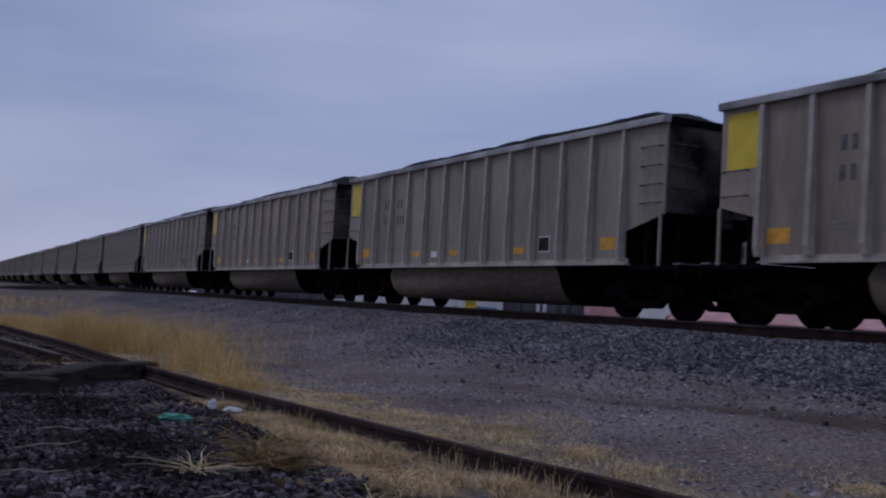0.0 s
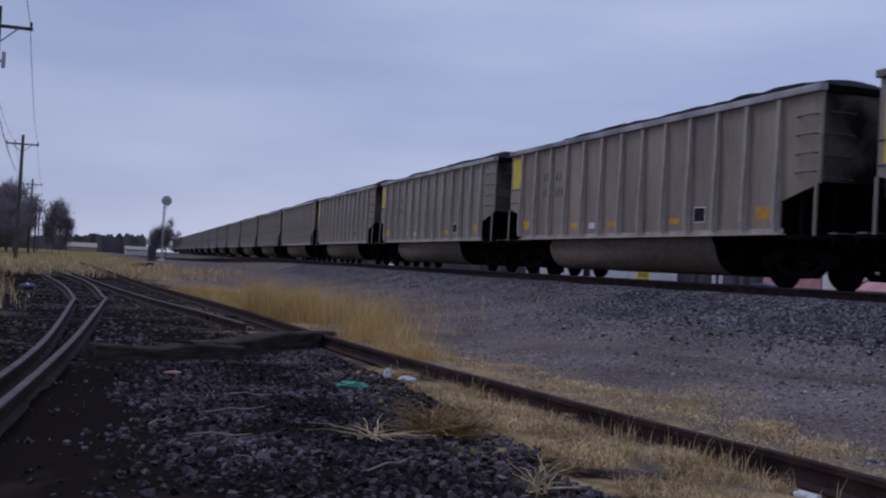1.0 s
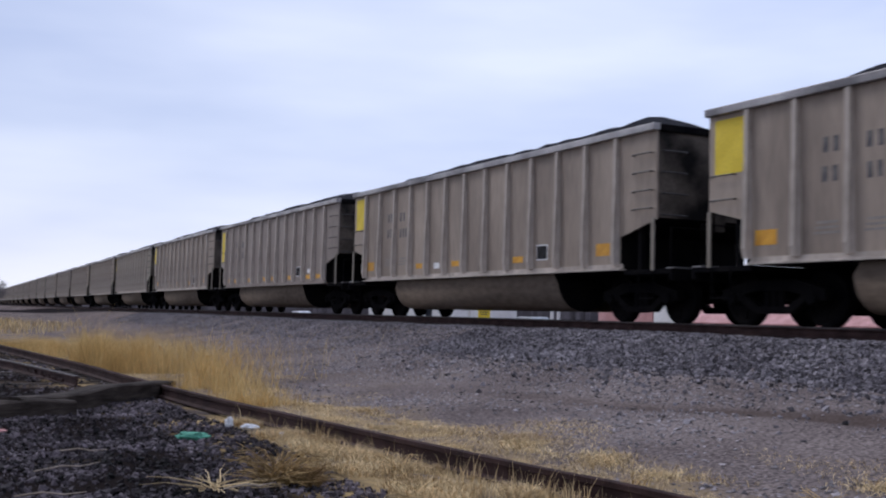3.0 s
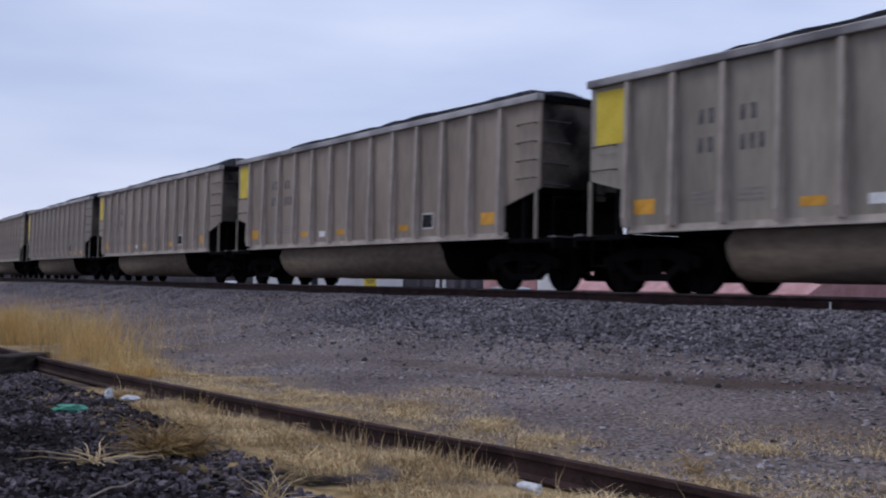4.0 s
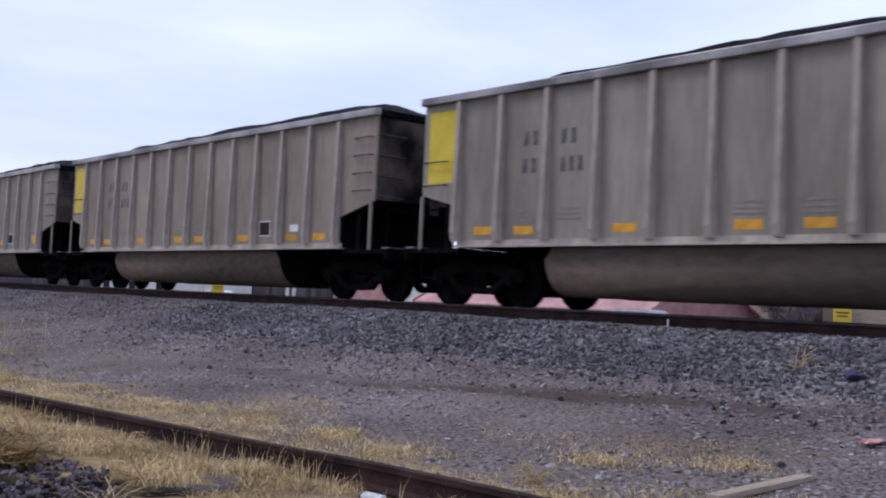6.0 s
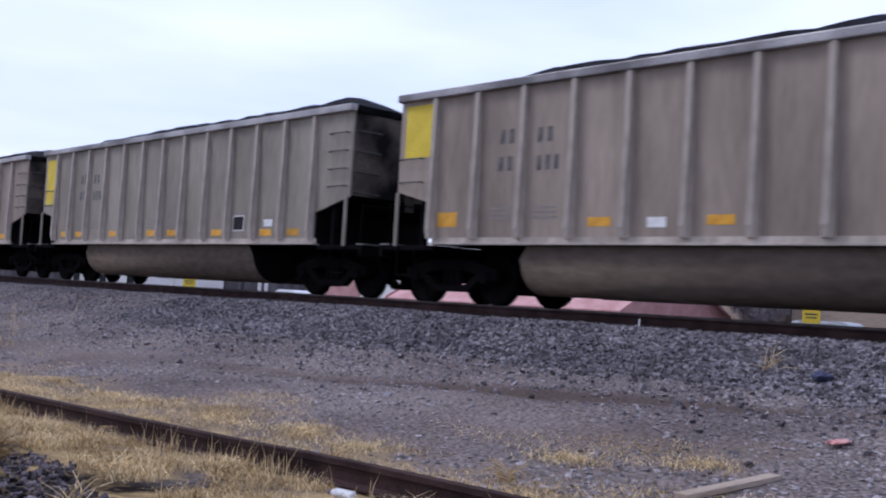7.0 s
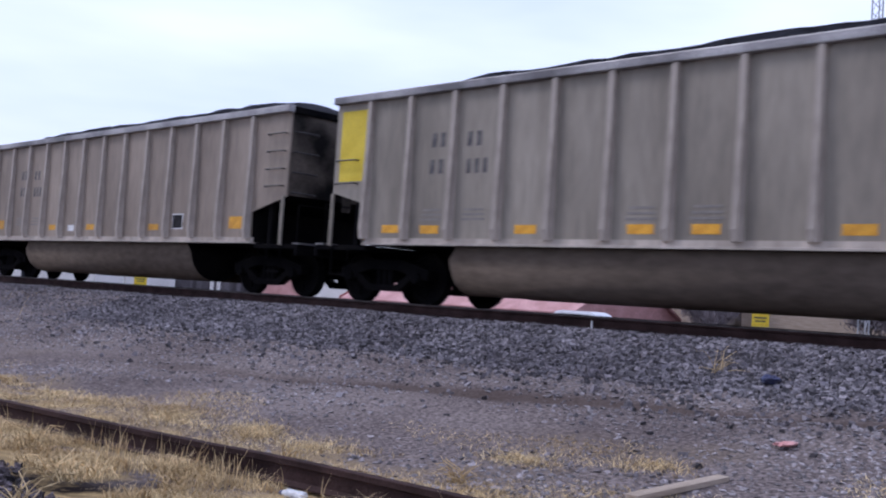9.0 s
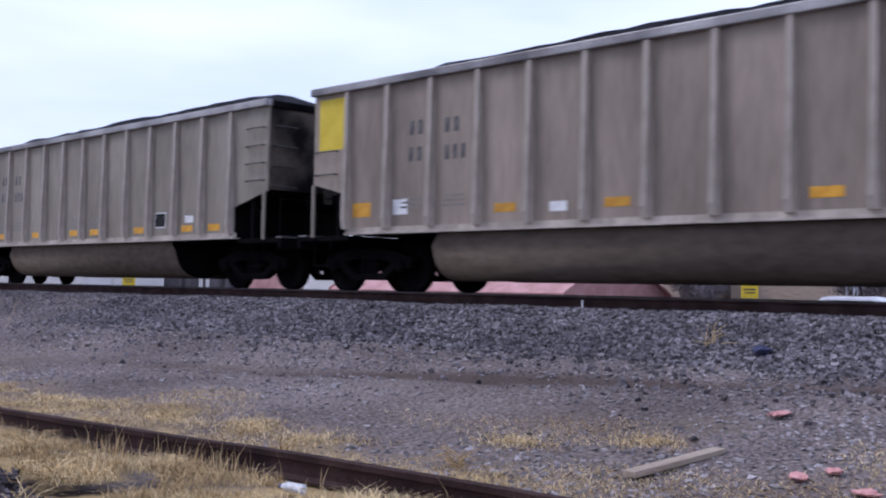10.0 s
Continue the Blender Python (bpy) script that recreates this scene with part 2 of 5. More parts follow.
def prism(outline, axis, a, b):
    return add_prism(bmesh.new(), outline, axis, a, b)


def add_rod(bm, points, r, sides=6):
    """A round rod through points."""
    pts = [Vector(p) for p in points]
    rings = []
    for i, p in enumerate(pts):
        d = (pts[min(i + 1, len(pts) - 1)] - pts[max(i - 1, 0)]).normalized()
        u = d.cross(Vector((0, 0, 1)) if abs(d.z) < 0.9 else Vector((1, 0, 0))).normalized()
        w = d.cross(u)
        rr = r[i] if isinstance(r, (list, tuple)) else r
        rings.append([bm.verts.new(p + rr * (math.cos(2 * math.pi * k / sides) * u + math.sin(2 * math.pi * k / sides) * w)) for k in range(sides)])
    for a, b in zip(rings, rings[1:]):
        for k in range(sides):
            bm.faces.new((a[k], a[(k + 1) % sides], b[(k + 1) % sides], b[k]))
    bm.faces.new(rings[0][::-1])
    bm.faces.new(rings[-1])
    return bm


def rod(points, r, sides=6):
    return add_rod(bmesh.new(), points, r, sides)


def spline(points, step=0.5):
    """Catmull-Rom through plan points, at even steps."""
    p = [Vector(q) for q in points]
    p = [p[0] * 2 - p[1]] + p + [p[-1] * 2 - p[-2]]
    out = []
    for i in range(1, len(p) - 2):
        k = max(1, int((p[i + 1] - p[i]).length / step))
        for j in range(k):
            t = j / k
            out.append(0.5 * (2 * p[i] + (p[i + 1] - p[i - 1]) * t + (2 * p[i - 1] - 5 * p[i] + 4 * p[i + 1] - p[i + 2]) * t * t
                              + (3 * p[i] - p[i - 1] - 3 * p[i + 1] + p[i + 2]) * t ** 3))
    return out + [p[-2]]


RAIL_FOOT = ((-0.07, 0), (0.07, 0), (0.07, 0.012), (0.012, 0.032), (0.010, 0.118), (0.033, 0.128), (0.033, 0.150),
             (-0.033, 0.150), (-0.033, 0.128), (-0.010, 0.118), (-0.012, 0.032), (-0.07, 0.012))
RAIL_TOP = ((-0.034, 0.150), (0.034, 0.150), (0.035, 0.164), (0.026, 0.170), (-0.026, 0.170), (-0.035, 0.164))


def sweep(profile, path, z, size=1.0):
    """A closed profile (sideways, up) drawn along plan points at a height."""
    bm = bmesh.new()
    rings = []
    for i, p in enumerate(path):
        d = (path[min(i + 1, len(path) - 1)] - path[max(i - 1, 0)]).normalized()
        s = Vector((d.y, -d.x))
        rings.append([bm.verts.new((p.x + s.x * a * size, p.y + s.y * a * size, z(p.x, p.y) + b * size)) for a, b in profile])
    k = len(profile)
    for a, b in zip(rings, rings[1:]):
        for j in range(k):
            bm.faces.new((a[j], a[(j + 1) % k], b[(j + 1) % k], b[j]))
    bm.faces.new(rings[0])
    bm.faces.new(rings[-1][::-1])
    bmesh.ops.recalc_face_normals(bm, faces=bm.faces)
    return bm


def from_arrays(name, verts, tris, mat):
    me = bpy.data.meshes.new(name)
    me.vertices.add(len(verts))
    me.vertices.foreach_set("co", np.asarray(verts, dtype=np.float32).ravel())
    me.loops.add(tris.size)
    me.loops.foreach_set("vertex_index", tris.astype(np.int32).ravel())
    me.polygons.add(len(tris))
    me.polygons.foreach_set("loop_start", np.arange(0, tris.size, 3, dtype=np.int32))
    me.polygons.foreach_set("loop_total", np.full(len(tris), 3, dtype=np.int32))
    me.update(calc_edges=True)
    me.validate()
    me.materials.append(mat)
    return me


# ---------------------------------------------------------------- the lie of the land
RAIL_Z = 1.165           # main rail head
CAR_PITCH, SPEED, FIRST = 16.15, 16.32, 13.57
MAIN_X = 14.05


def main_x(y):
    """The main track's centre line: straight beside the camera, then a gentle bend."""
    if y < 9:
        return MAIN_X
    if y < 70:
        return MAIN_X + 0.000425 * (y - 9) ** 2
    return MAIN_X + 1.581 + 0.05185 * (y - 70)


def main_turn(y):
    return math.atan(0 if y < 9 else 0.00085 * (min(y, 70) - 9))


RAIL_YS = (-6, 4.3, 6.5, 9, 13, 17, 21, 27, 39, 58)
RAIL_XS = (4.9, 4.43, 4.2, 3.95, 3.6, 3.42, 3.3, 2.95, 2.25, 1.55)
SHAPE_C = (-400, -10.2, -8.6, -6.5, -4.9, -4.2, -2.75, -2.3, 2.3, 2.8, 4.6, 8, 14, 4000)
SHAPE_Z = (0.0, 0.0, 0.03, 0.22, 0.42, 0.50, 0.91, 0.95, 0.95, 0.90, 0.10, -0.1, -0.25, -0.25)


def ground_z(x, y):
    z = float(np.interp(x - main_x(y), SHAPE_C, SHAPE_Z))
    if abs(x) < 25 and -20 < y < 60:
        z -= 0.03 * math.exp(-((x - float(np.interp(y, RAIL_YS, RAIL_XS))) / 0.25) ** 2)
        z += 0.035 * noise.noise((x * 0.6, y * 0.6, 0)) + 0.015 * noise.noise((x * 2.1, y * 2.1, 3))
        if 1.5 < y < 13:      # an old wheel rut slanting over the bench
            z -= 0.05 * math.exp(-((x - 10.15 + 0.24 * y + 0.12 * math.sin(y * 1.1)) / 0.17) ** 2) * min(1.0, (y - 1.5) / 2, (13 - y) / 3)
        z += 0.09 * max(0.0, min(1.0, (3.0 - x) / 0.5)) * max(0.0, min(1.0, (9.5 - y) / 3)) * max(0.0, min(1.0, (x + 0.6) / 1.2))
    return z


def build_ground():
    xs = np.concatenate([[-4000, -1500, -500, -200, -90, -45, -28, -18, -12, -8, -6, -5], np.arange(-4, 24, 0.25), [24, 25.5, 28, 31, 35, 42, 55, 80, 130, 250, 600, 1500, 4000]])
    ys = np.concatenate([[-4000, -1500, -500, -150, -60, -30, -18, -10, -6, -4], np.arange(-3, 32, 0.25), np.arange(32, 80, 1.0), np.arange(80, 300, 6.0), [320, 400, 550, 800, 1300, 2200, 4000]])
    vs = np.array([(x, y, ground_z(x, y)) for y in ys for x in xs])
    nx = len(xs)
    i, j = np.meshgrid(np.arange(nx - 1), np.arange(len(ys) - 1))
    a = (j * nx + i).ravel()
    tris = np.concatenate([np.stack([a, a + 1, a + nx + 1], 1), np.stack([a, a + nx + 1, a + nx], 1)])
    me = from_arrays("ground", vs, tris, GROUND)
    me.polygons.foreach_set("use_smooth", np.ones(len(tris), dtype=bool))
    tagged(new("ground", me), "dark cinder yard and grey gravel ground with dry dirt", "ground", kind="structure")


build_ground()


def rock_shapes(count, seed, small=False):
    """A few rough broken stones of 8 corners, or 6 for the small ones."""
    rnd = np.random.RandomState(seed)
    if small:
        v = np.array([(1, 0, 0), (0, 1, 0), (-1, 0, 0), (0, -1, 0), (0, 0, 1), (0, 0, -1)], dtype=float)
        f = np.array([[0, 1, 4], [1, 2, 4], [2, 3, 4], [3, 0, 4], [1, 0, 5], [2, 1, 5], [3, 2, 5], [0, 3, 5]])
        return [(v + 0.35 * rnd.uniform(-1, 1, (6, 3))) * rnd.uniform(0.7, 1.3, 3) for _ in range(count)], f
    v = np.array([(a, b, c) for a in (-0.75, 0.75) for b in (-0.75, 0.75) for c in (-0.75, 0.75)])
    f = np.array([[0, 1, 3], [0, 3, 2], [4, 6, 7], [4, 7, 5], [0, 4, 5], [0, 5, 1], [2, 3, 7], [2, 7, 6], [0, 2, 6], [0, 6, 4], [1, 5, 7], [1, 7, 3]])
    return [(v + 0.42 * rnd.uniform(-1, 1, (8, 3))) * rnd.uniform(0.65, 1.35, 3) for _ in range(count)], f


def stones(name, spots, sizes, mat, label, category, seed, small=False):
    """Many loose stones as one mesh: spots are (x, y), each half sunk in the ground."""
    rnd = np.random.RandomState(seed)
    shapes, f = rock_shapes(24, seed, small)
    n = len(spots)
    pick = rnd.randint(0, 24, n)
    base = np.array(shapes)[pick]
    ang = rnd.uniform(0, 2 * np.pi, n)
    tilt = rnd.uniform(-1.5, 1.5, n) * (0.3 if small else 1)
    c, s = np.cos(ang)[:, None], np.sin(ang)[:, None]
    ct, st = np.cos(tilt)[:, None], np.sin(tilt)[:, None]
    x, y, z = base[:, :, 0], base[:, :, 1], base[:, :, 2] * (0.55 if small else 0.8)
    y, z = y * ct - z * st, y * st + z * ct
    x, y = x * c - y * s, x * s + y * c
    v = np.stack([x, y, z], 2) * np.asarray(sizes)[:, None, None]
    gz = np.array([ground_z(px, py) for px, py in spots])
    v[:, :, 0] += np.asarray(spots)[:, 0][:, None]
    v[:, :, 1] += np.asarray(spots)[:, 1][:, None]
    v[:, :, 2] += (gz + np.asarray(sizes) * (0.1 if small else 0.25))[:, None]
    tris = (f[None] + len(shapes[0]) * np.arange(n)[:, None, None]).reshape(-1, 3)
    me = from_arrays(name, v.reshape(-1, 3), tris, mat)
    me.shade_flat()
    return tagged(new(name, me), label, category, kind="stuff")


def blades(name, spots, heights, width, mat, label, category, seed, lean=0.5):
    """Dry blades of three joints as one mesh."""
    rnd = np.random.RandomState(seed)
    n = len(spots)
    spots = np.asarray(spots)
    heights = np.asarray(heights)
    ang = rnd.uniform(0, 2 * np.pi, n)
    bend = rnd.uniform(0.1, 1, n) * lean * heights
    gz = np.array([ground_z(px, py) for px, py in spots])
    side = rnd.uniform(0, 2 * np.pi, n)
    wx, wy = np.cos(side) * width * 0.5, np.sin(side) * width * 0.5
    v = np.zeros((n, 5, 3))
    for j, (h, b, w) in enumerate(((-0.03, 0, 1), (-0.03, 0, -1), (0.55, 0.3, 0.8), (0.55, 0.3, -0.8), (1.0, 1.0, 0))):
        v[:, j, 0] = spots[:, 0] + np.cos(ang) * bend * b + wx * w
        v[:, j, 1] = spots[:, 1] + np.sin(ang) * bend * b + wy * w
        v[:, j, 2] = gz + heights * h * np.where(h > 0.9, 1 - 0.3 * lean * rnd.uniform(0, 1, n), 1)
    f = np.array([[0, 1, 3], [0, 3, 2], [2, 3, 4]])
    tris = (f[None] + 5 * np.arange(n)[:, None, None]).reshape(-1, 3)
    return tagged(new(name, from_arrays(name, v.reshape(-1, 3), tris, mat)), label, category, kind="stuff")


# ---------------------------------------------------------------- tracks
def flat(x, y):
    return 0.0


def tie_mesh(length, seed):
    rnd = random.Random(seed)
    bm = add_box(bmesh.new(), -length / 2, length / 2, -0.115, 0.115, -0.18, 0.0, 0.012)
    for v in bm.verts:
        v.co += Vector((rnd.uniform(-0.02, 0.02), rnd.uniform(-0.008, 0.008), rnd.uniform(-0.008, 0.004)))
    return mesh_of(bm, "tie", TIMBER)


TIE_MESHES = [tie_mesh(2.59, i) for i in range(4)]


def build_main_track():
    track = tagged(new("main_track"), "main railway track on raised grey ballast", "railway track", kind="structure")
    ys = [-60 + 1.5 * i for i in range(360)]
    for side in (-0.755, 0.755):
        path = [Vector((main_x(y) + side * math.cos(main_turn(y)), y - side * math.sin(main_turn(y)))) for y in ys]
        part("rail", sweep(RAIL_FOOT, path, lambda x, y: RAIL_Z - 0.187, 1.1), RAIL_RUST, track, "rust-brown steel rail")
        part("rail_head", sweep(RAIL_TOP, path, lambda x, y: RAIL_Z - 0.187, 1.1), RAIL_HEAD, track, "polished running surface of the rail")
    rnd = random.Random(5)
    for i in range(290):
        y = -35 + 0.53 * i
        piece("tie", TIE_MESHES[i % 4], track, m=pose(main_x(y) + rnd.uniform(-0.03, 0.03), y, RAIL_Z - 0.19, 0, 0, -math.degrees(main_turn(y)) + rnd.uniform(-1, 1)))
    return track


SIDING = [(6.4, -40), (4.9, -6), (4.43, 4.3), (4.2, 6.5), (3.95, 9), (3.6, 13), (3.42, 17), (3.3, 21), (2.95, 27), (2.25, 39), (1.55, 58), (0.5, 85)]
LEAD = [(2.66, 17.2), (2.29, 20.8), (1.57, 26.9), (0.58, 39.7), (-0.4, 56)]
WING_A = [(-2.7, -14), (-1.35, 0.5), (-0.98, 4.5), (-0.66, 8.1), (-0.4, 11), (-0.2, 14.9), (0.04, 23.6), (0.03, 25.0), (-0.27, 32.7), (-1.15, 45)]
WING_B = [(-2.6, -14), (-1.25, 0.2), (-0.85, 3.5), (-0.53, 6.65), (-0.18, 10.5), (0.15, 15), (0.69, 24.2), (0.69, 25.4), (0.4, 37.4), (-0.84, 52)]
SIDE_TOP = 0.17


def build_siding():
    siding = tagged(new("side_track"), "disused rusty side track and switch sunk in cinders", "railway track", kind="structure")
    for pts, label in ((SIDING, "long rusty rail edging the gravel"), (LEAD, "cut-off rusty lead rail"),
                       (WING_A, "bent switch rail"), (WING_B, "bent switch rail with worn head")):
        path = spline([Vector(p) for p in pts], 0.4)
        part("rail", sweep(RAIL_FOOT, path, flat), RAIL_RUST, siding, label)
        part("rail_head", sweep(RAIL_TOP, path, flat), YARD_HEAD if pts is not SIDING else RAIL_RUST, siding)
    path = spline([Vector(p) for p in SIDING], 0.4)
    rnd = random.Random(9)
    for i in range(44):
        y = 18.0 + 0.62 * i
        p = min(path, key=lambda q: abs(q.y - y))
        piece("tie", TIE_MESHES[i % 4], siding, m=pose(p.x - 0.75 + rnd.uniform(-0.1, 0.1), y, 0.012 + rnd.uniform(-0.012, 0.012), 0, 0, 6 + rnd.uniform(-3, 3)))
        for dx in (0.0, -0.95 - 0.018 * i):
            add = box(-0.09, 0.09, -0.08, 0.08, 0, 0.02, 0.004)
            for sx in (-0.08, 0.08):
                add_box(add, sx - 0.012, sx + 0.012, -0.05, -0.025, 0.015, 0.06)
                add_box(add, sx - 0.012, sx + 0.012, 0.025, 0.05, 0.015, 0.06)
            ob = part("tie_plate", add, RAIL_RUST, siding)
            ob.matrix_basis = pose(p.x + dx + 0.1, y, 0.05, 0, 0, 6)
    return siding


def build_timber(x0, y0, x1, y1, half, top, label, seed):
    """A heavy squared switch timber lying across the cut track end."""
    d = Vector((x1 - x0, y1 - y0))
    rnd = random.Random(seed)
    bm = bmesh.new()
    n = 14
    rings = []
    for i in range(n + 1):
        t = i / n * d.length
        w = half + rnd.uniform(-0.01, 0.01)
        h = top + 0.02 * math.sin(i * 0.7 + seed) + rnd.uniform(-0.012, 0.008)
        rings.append([bm.verts.new((t, a, b)) for a, b in ((-w, -0.08), (w, -0.08), (w, h - 0.02), (w - 0.03, h), (-w + 0.03, h), (-w, h - 0.02))])
    for a, b in zip(rings, rings[1:]):
        for k in range(6):
            bm.faces.new((a[k], a[(k + 1) % 6], b[(k + 1) % 6], b[k]))
    bm.faces.new(rings[0]), bm.faces.new(rings[-1][::-1])
    bmesh.ops.recalc_face_normals(bm, faces=bm.faces)
    ob = part("switch_timber", bm, TIMBER)
    ob.matrix_basis = pose(x0, y0, 0.0, 0, 0, math.degrees(math.atan2(d.y, d.x)))
    return tagged(ob, label, "timber")


# ---------------------------------------------------------------- the coal train
HALF, SKIN, RIB_OUT = 7.375, 1.5, 1.6   # body half length, side sheet and rib face from the centre line
RIBS = [0.96 + 1.048 * i for i in range(13)]
SIDE_OUTLINE = ((HALF, 1.95), (HALF, 3.65), (-HALF, 3.65), (-HALF, 1.92), (-6.24, 1.63), (-6.24, 1.02), (6.36, 1.02), (6.36, 1.70))


def shared(bm, name, mat):
    return mesh_of(bm, name, mat)


def rib_mesh(mat):
    """A pressed side stake: shallow above, deeper and broader below its kink, cut off at a slant over the sill."""
    bm = bmesh.new()
    rings = []
    for z, out, face, foot in ((3.585, 1.580, 0.048, 0.062), (2.66, 1.588, 0.047, 0.066), (2.30, 1.602, 0.050, 0.076), (1.26, 1.626, 0.054, 0.086), (1.10, 1.590, 0.054, 0.086)):
        rings.append([bm.verts.new(c) for c in ((SKIN, -foot, z), (out, -face, z), (out, face, z), (SKIN, foot, z))])
    for p, q in zip(rings, rings[1:]):
        for k in range(4):
            bm.faces.new((p[k], p[(k + 1) % 4], q[(k + 1) % 4], q[k]))
    bm.faces.new(rings[0]), bm.faces.new(rings[-1][::-1])
    bmesh.ops.recalc_face_normals(bm, faces=bm.faces)
    return mesh_of(bm, "rib", mat)


def coal_mesh(seed):
    rnd = random.Random(seed)
    bm = bmesh.new()
    nx, ny = 8, 36
    grid = []
    for j in range(ny + 1):
        y = -HALF + 0.08 + (2 * HALF - 0.16) * j / ny
        row = []
        for i in range(nx + 1):
            x = -1.42 + 2.84 * i / nx
            e = min(1.0, (HALF - y) / 3.0, (HALF + y) / 1.2)
            c = 1 - (x / 1.42) ** 2
            z = 3.55 + 0.61 * e * max(c, 0) ** 0.42 * (0.90 + 0.15 * noise.noise((y * 0.35 + seed * 7, x * 0.7, seed)))
            if abs(x) < 1.4 and 0 < j < ny:
                z += rnd.uniform(-0.025, 0.03)
            row.append(bm.verts.new((x, y, z - (0.10 if i in (0, nx) else 0))))
        grid.append(row)
    for a, b in zip(grid, grid[1:]):
        for i in range(nx):
            bm.faces.new((a[i], a[i + 1], b[i + 1], b[i]))
    rim = grid[0] + [r[-1] for r in grid[1:]] + grid[-1][-2::-1] + [r[0] for r in grid[-2:0:-1]]
    low = [bm.verts.new((v.co.x, v.co.y, 2.6)) for v in rim]
    for k in range(len(rim)):
        bm.faces.new((rim[k], low[k], low[(k + 1) % len(rim)], rim[(k + 1) % len(rim)]))
    bm.faces.new(low)
    bmesh.ops.recalc_face_normals(bm, faces=bm.faces)
    return mesh_of(bm, "coal_load", COAL)


def wheelset_mesh():
    bm = bmesh.new()
    add_rod(bm, ((-1.0, 0, 0), (1.0, 0, 0)), 0.075, 10)
    prof = ((0.66, 0.08), (0.66, 0.30), (0.675, 0.37), (0.675, 0.485), (0.705, 0.482), (0.715, 0.46), (0.80, 0.452), (0.805, 0.385), (0.77, 0.36), (0.76, 0.22), (0.80, 0.15), (0.80, 0.08))
    for s in (-1, 1):
        n = 28
        rings = [[bm.verts.new((s * a, r * math.cos(2 * math.pi * k / n), r * math.sin(2 * math.pi * k / n))) for a, r in prof] for k in range(n)]
        m = len(prof)
        for k in range(n):
            for j in range(m):
                bm.faces.new((rings[k][j], rings[k][(j + 1) % m], rings[(k + 1) % n][(j + 1) % m], rings[(k + 1) % n][j]))
        for k in range(4):   # cast ribs on the wheel plate
            a = k * math.pi / 2
            add_box(bm, s * 0.75, s * 0.785, -0.03, 0.03, 0.16, 0.36, 0, Matrix.Rotation(a, 4, "X"))
    bmesh.ops.recalc_face_normals(bm, faces=bm.faces)
    return mesh_of(bm, "wheelset", GRIME_SHADE)


def side_frame_mesh():
    """Cast truck side frame with its spring window."""
    bm = prism(((-1.15, 0.42), (-1.15, 0.60), (-0.9, 0.66), (-0.5, 0.76), (0.5, 0.76), (0.9, 0.66), (1.15, 0.60), (1.15, 0.42), (0.72, 0.42), (0.62, 0.52),
                (0.34, 0.58), (-0.34, 0.58), (-0.62, 0.52), (-0.72, 0.42)), 0, -0.09, 0.09)
    add_prism(bm, ((-0.78, 0.46), (-0.42, 0.20), (0.42, 0.20), (0.78, 0.46), (0.66, 0.52), (0.34, 0.32), (-0.34, 0.32), (-0.66, 0.52)), 0, -0.08, 0.08)
    for y in (-0.16, 0, 0.16):
        add_rod(bm, ((0, y, 0.3), (0, y, 0.6)), 0.062, 8)
    for y in (-0.89, 0.89):
        add_rod(bm, ((-0.02, y, 0.45), (0.15, y, 0.45)), [0.12, 0.10], 10)
    bmesh.ops.recalc_face_normals(bm, faces=bm.faces)
    return mesh_of(bm, "side_frame", GRIME_SHADE)


def coupler_mesh():
    bm = box(-0.07, 0.07, 0, 0.42, -0.07, 0.07, 0.015)
    add_prism(bm, ((-0.15, 0.40), (0.12, 0.40), (0.16, 0.52), (0.16, 0.66), (0.05, 0.70), (0.02, 0.56), (-0.08, 0.54), (-0.17, 0.62)), 2, -0.14, 0.14)
    add_rod(bm, ((0.3, 0.0, -0.1), (0.32, 0.3, -0.32), (0.28, 0.68, -0.4)), 0.022, 6)
    return mesh_of(bm, "coupler", GRIME_SHADE)


def grab_mesh(length):
    return shared(rod(((0, -length / 2, 0), (0.075, -length / 2, 0), (0.085, -length / 2 + 0.02, 0), (0.085, length / 2 - 0.02, 0), (0.075, length / 2, 0), (0, length / 2, 0)), 0.015, 5), "grab_iron", IRON)


TRAIN = {}


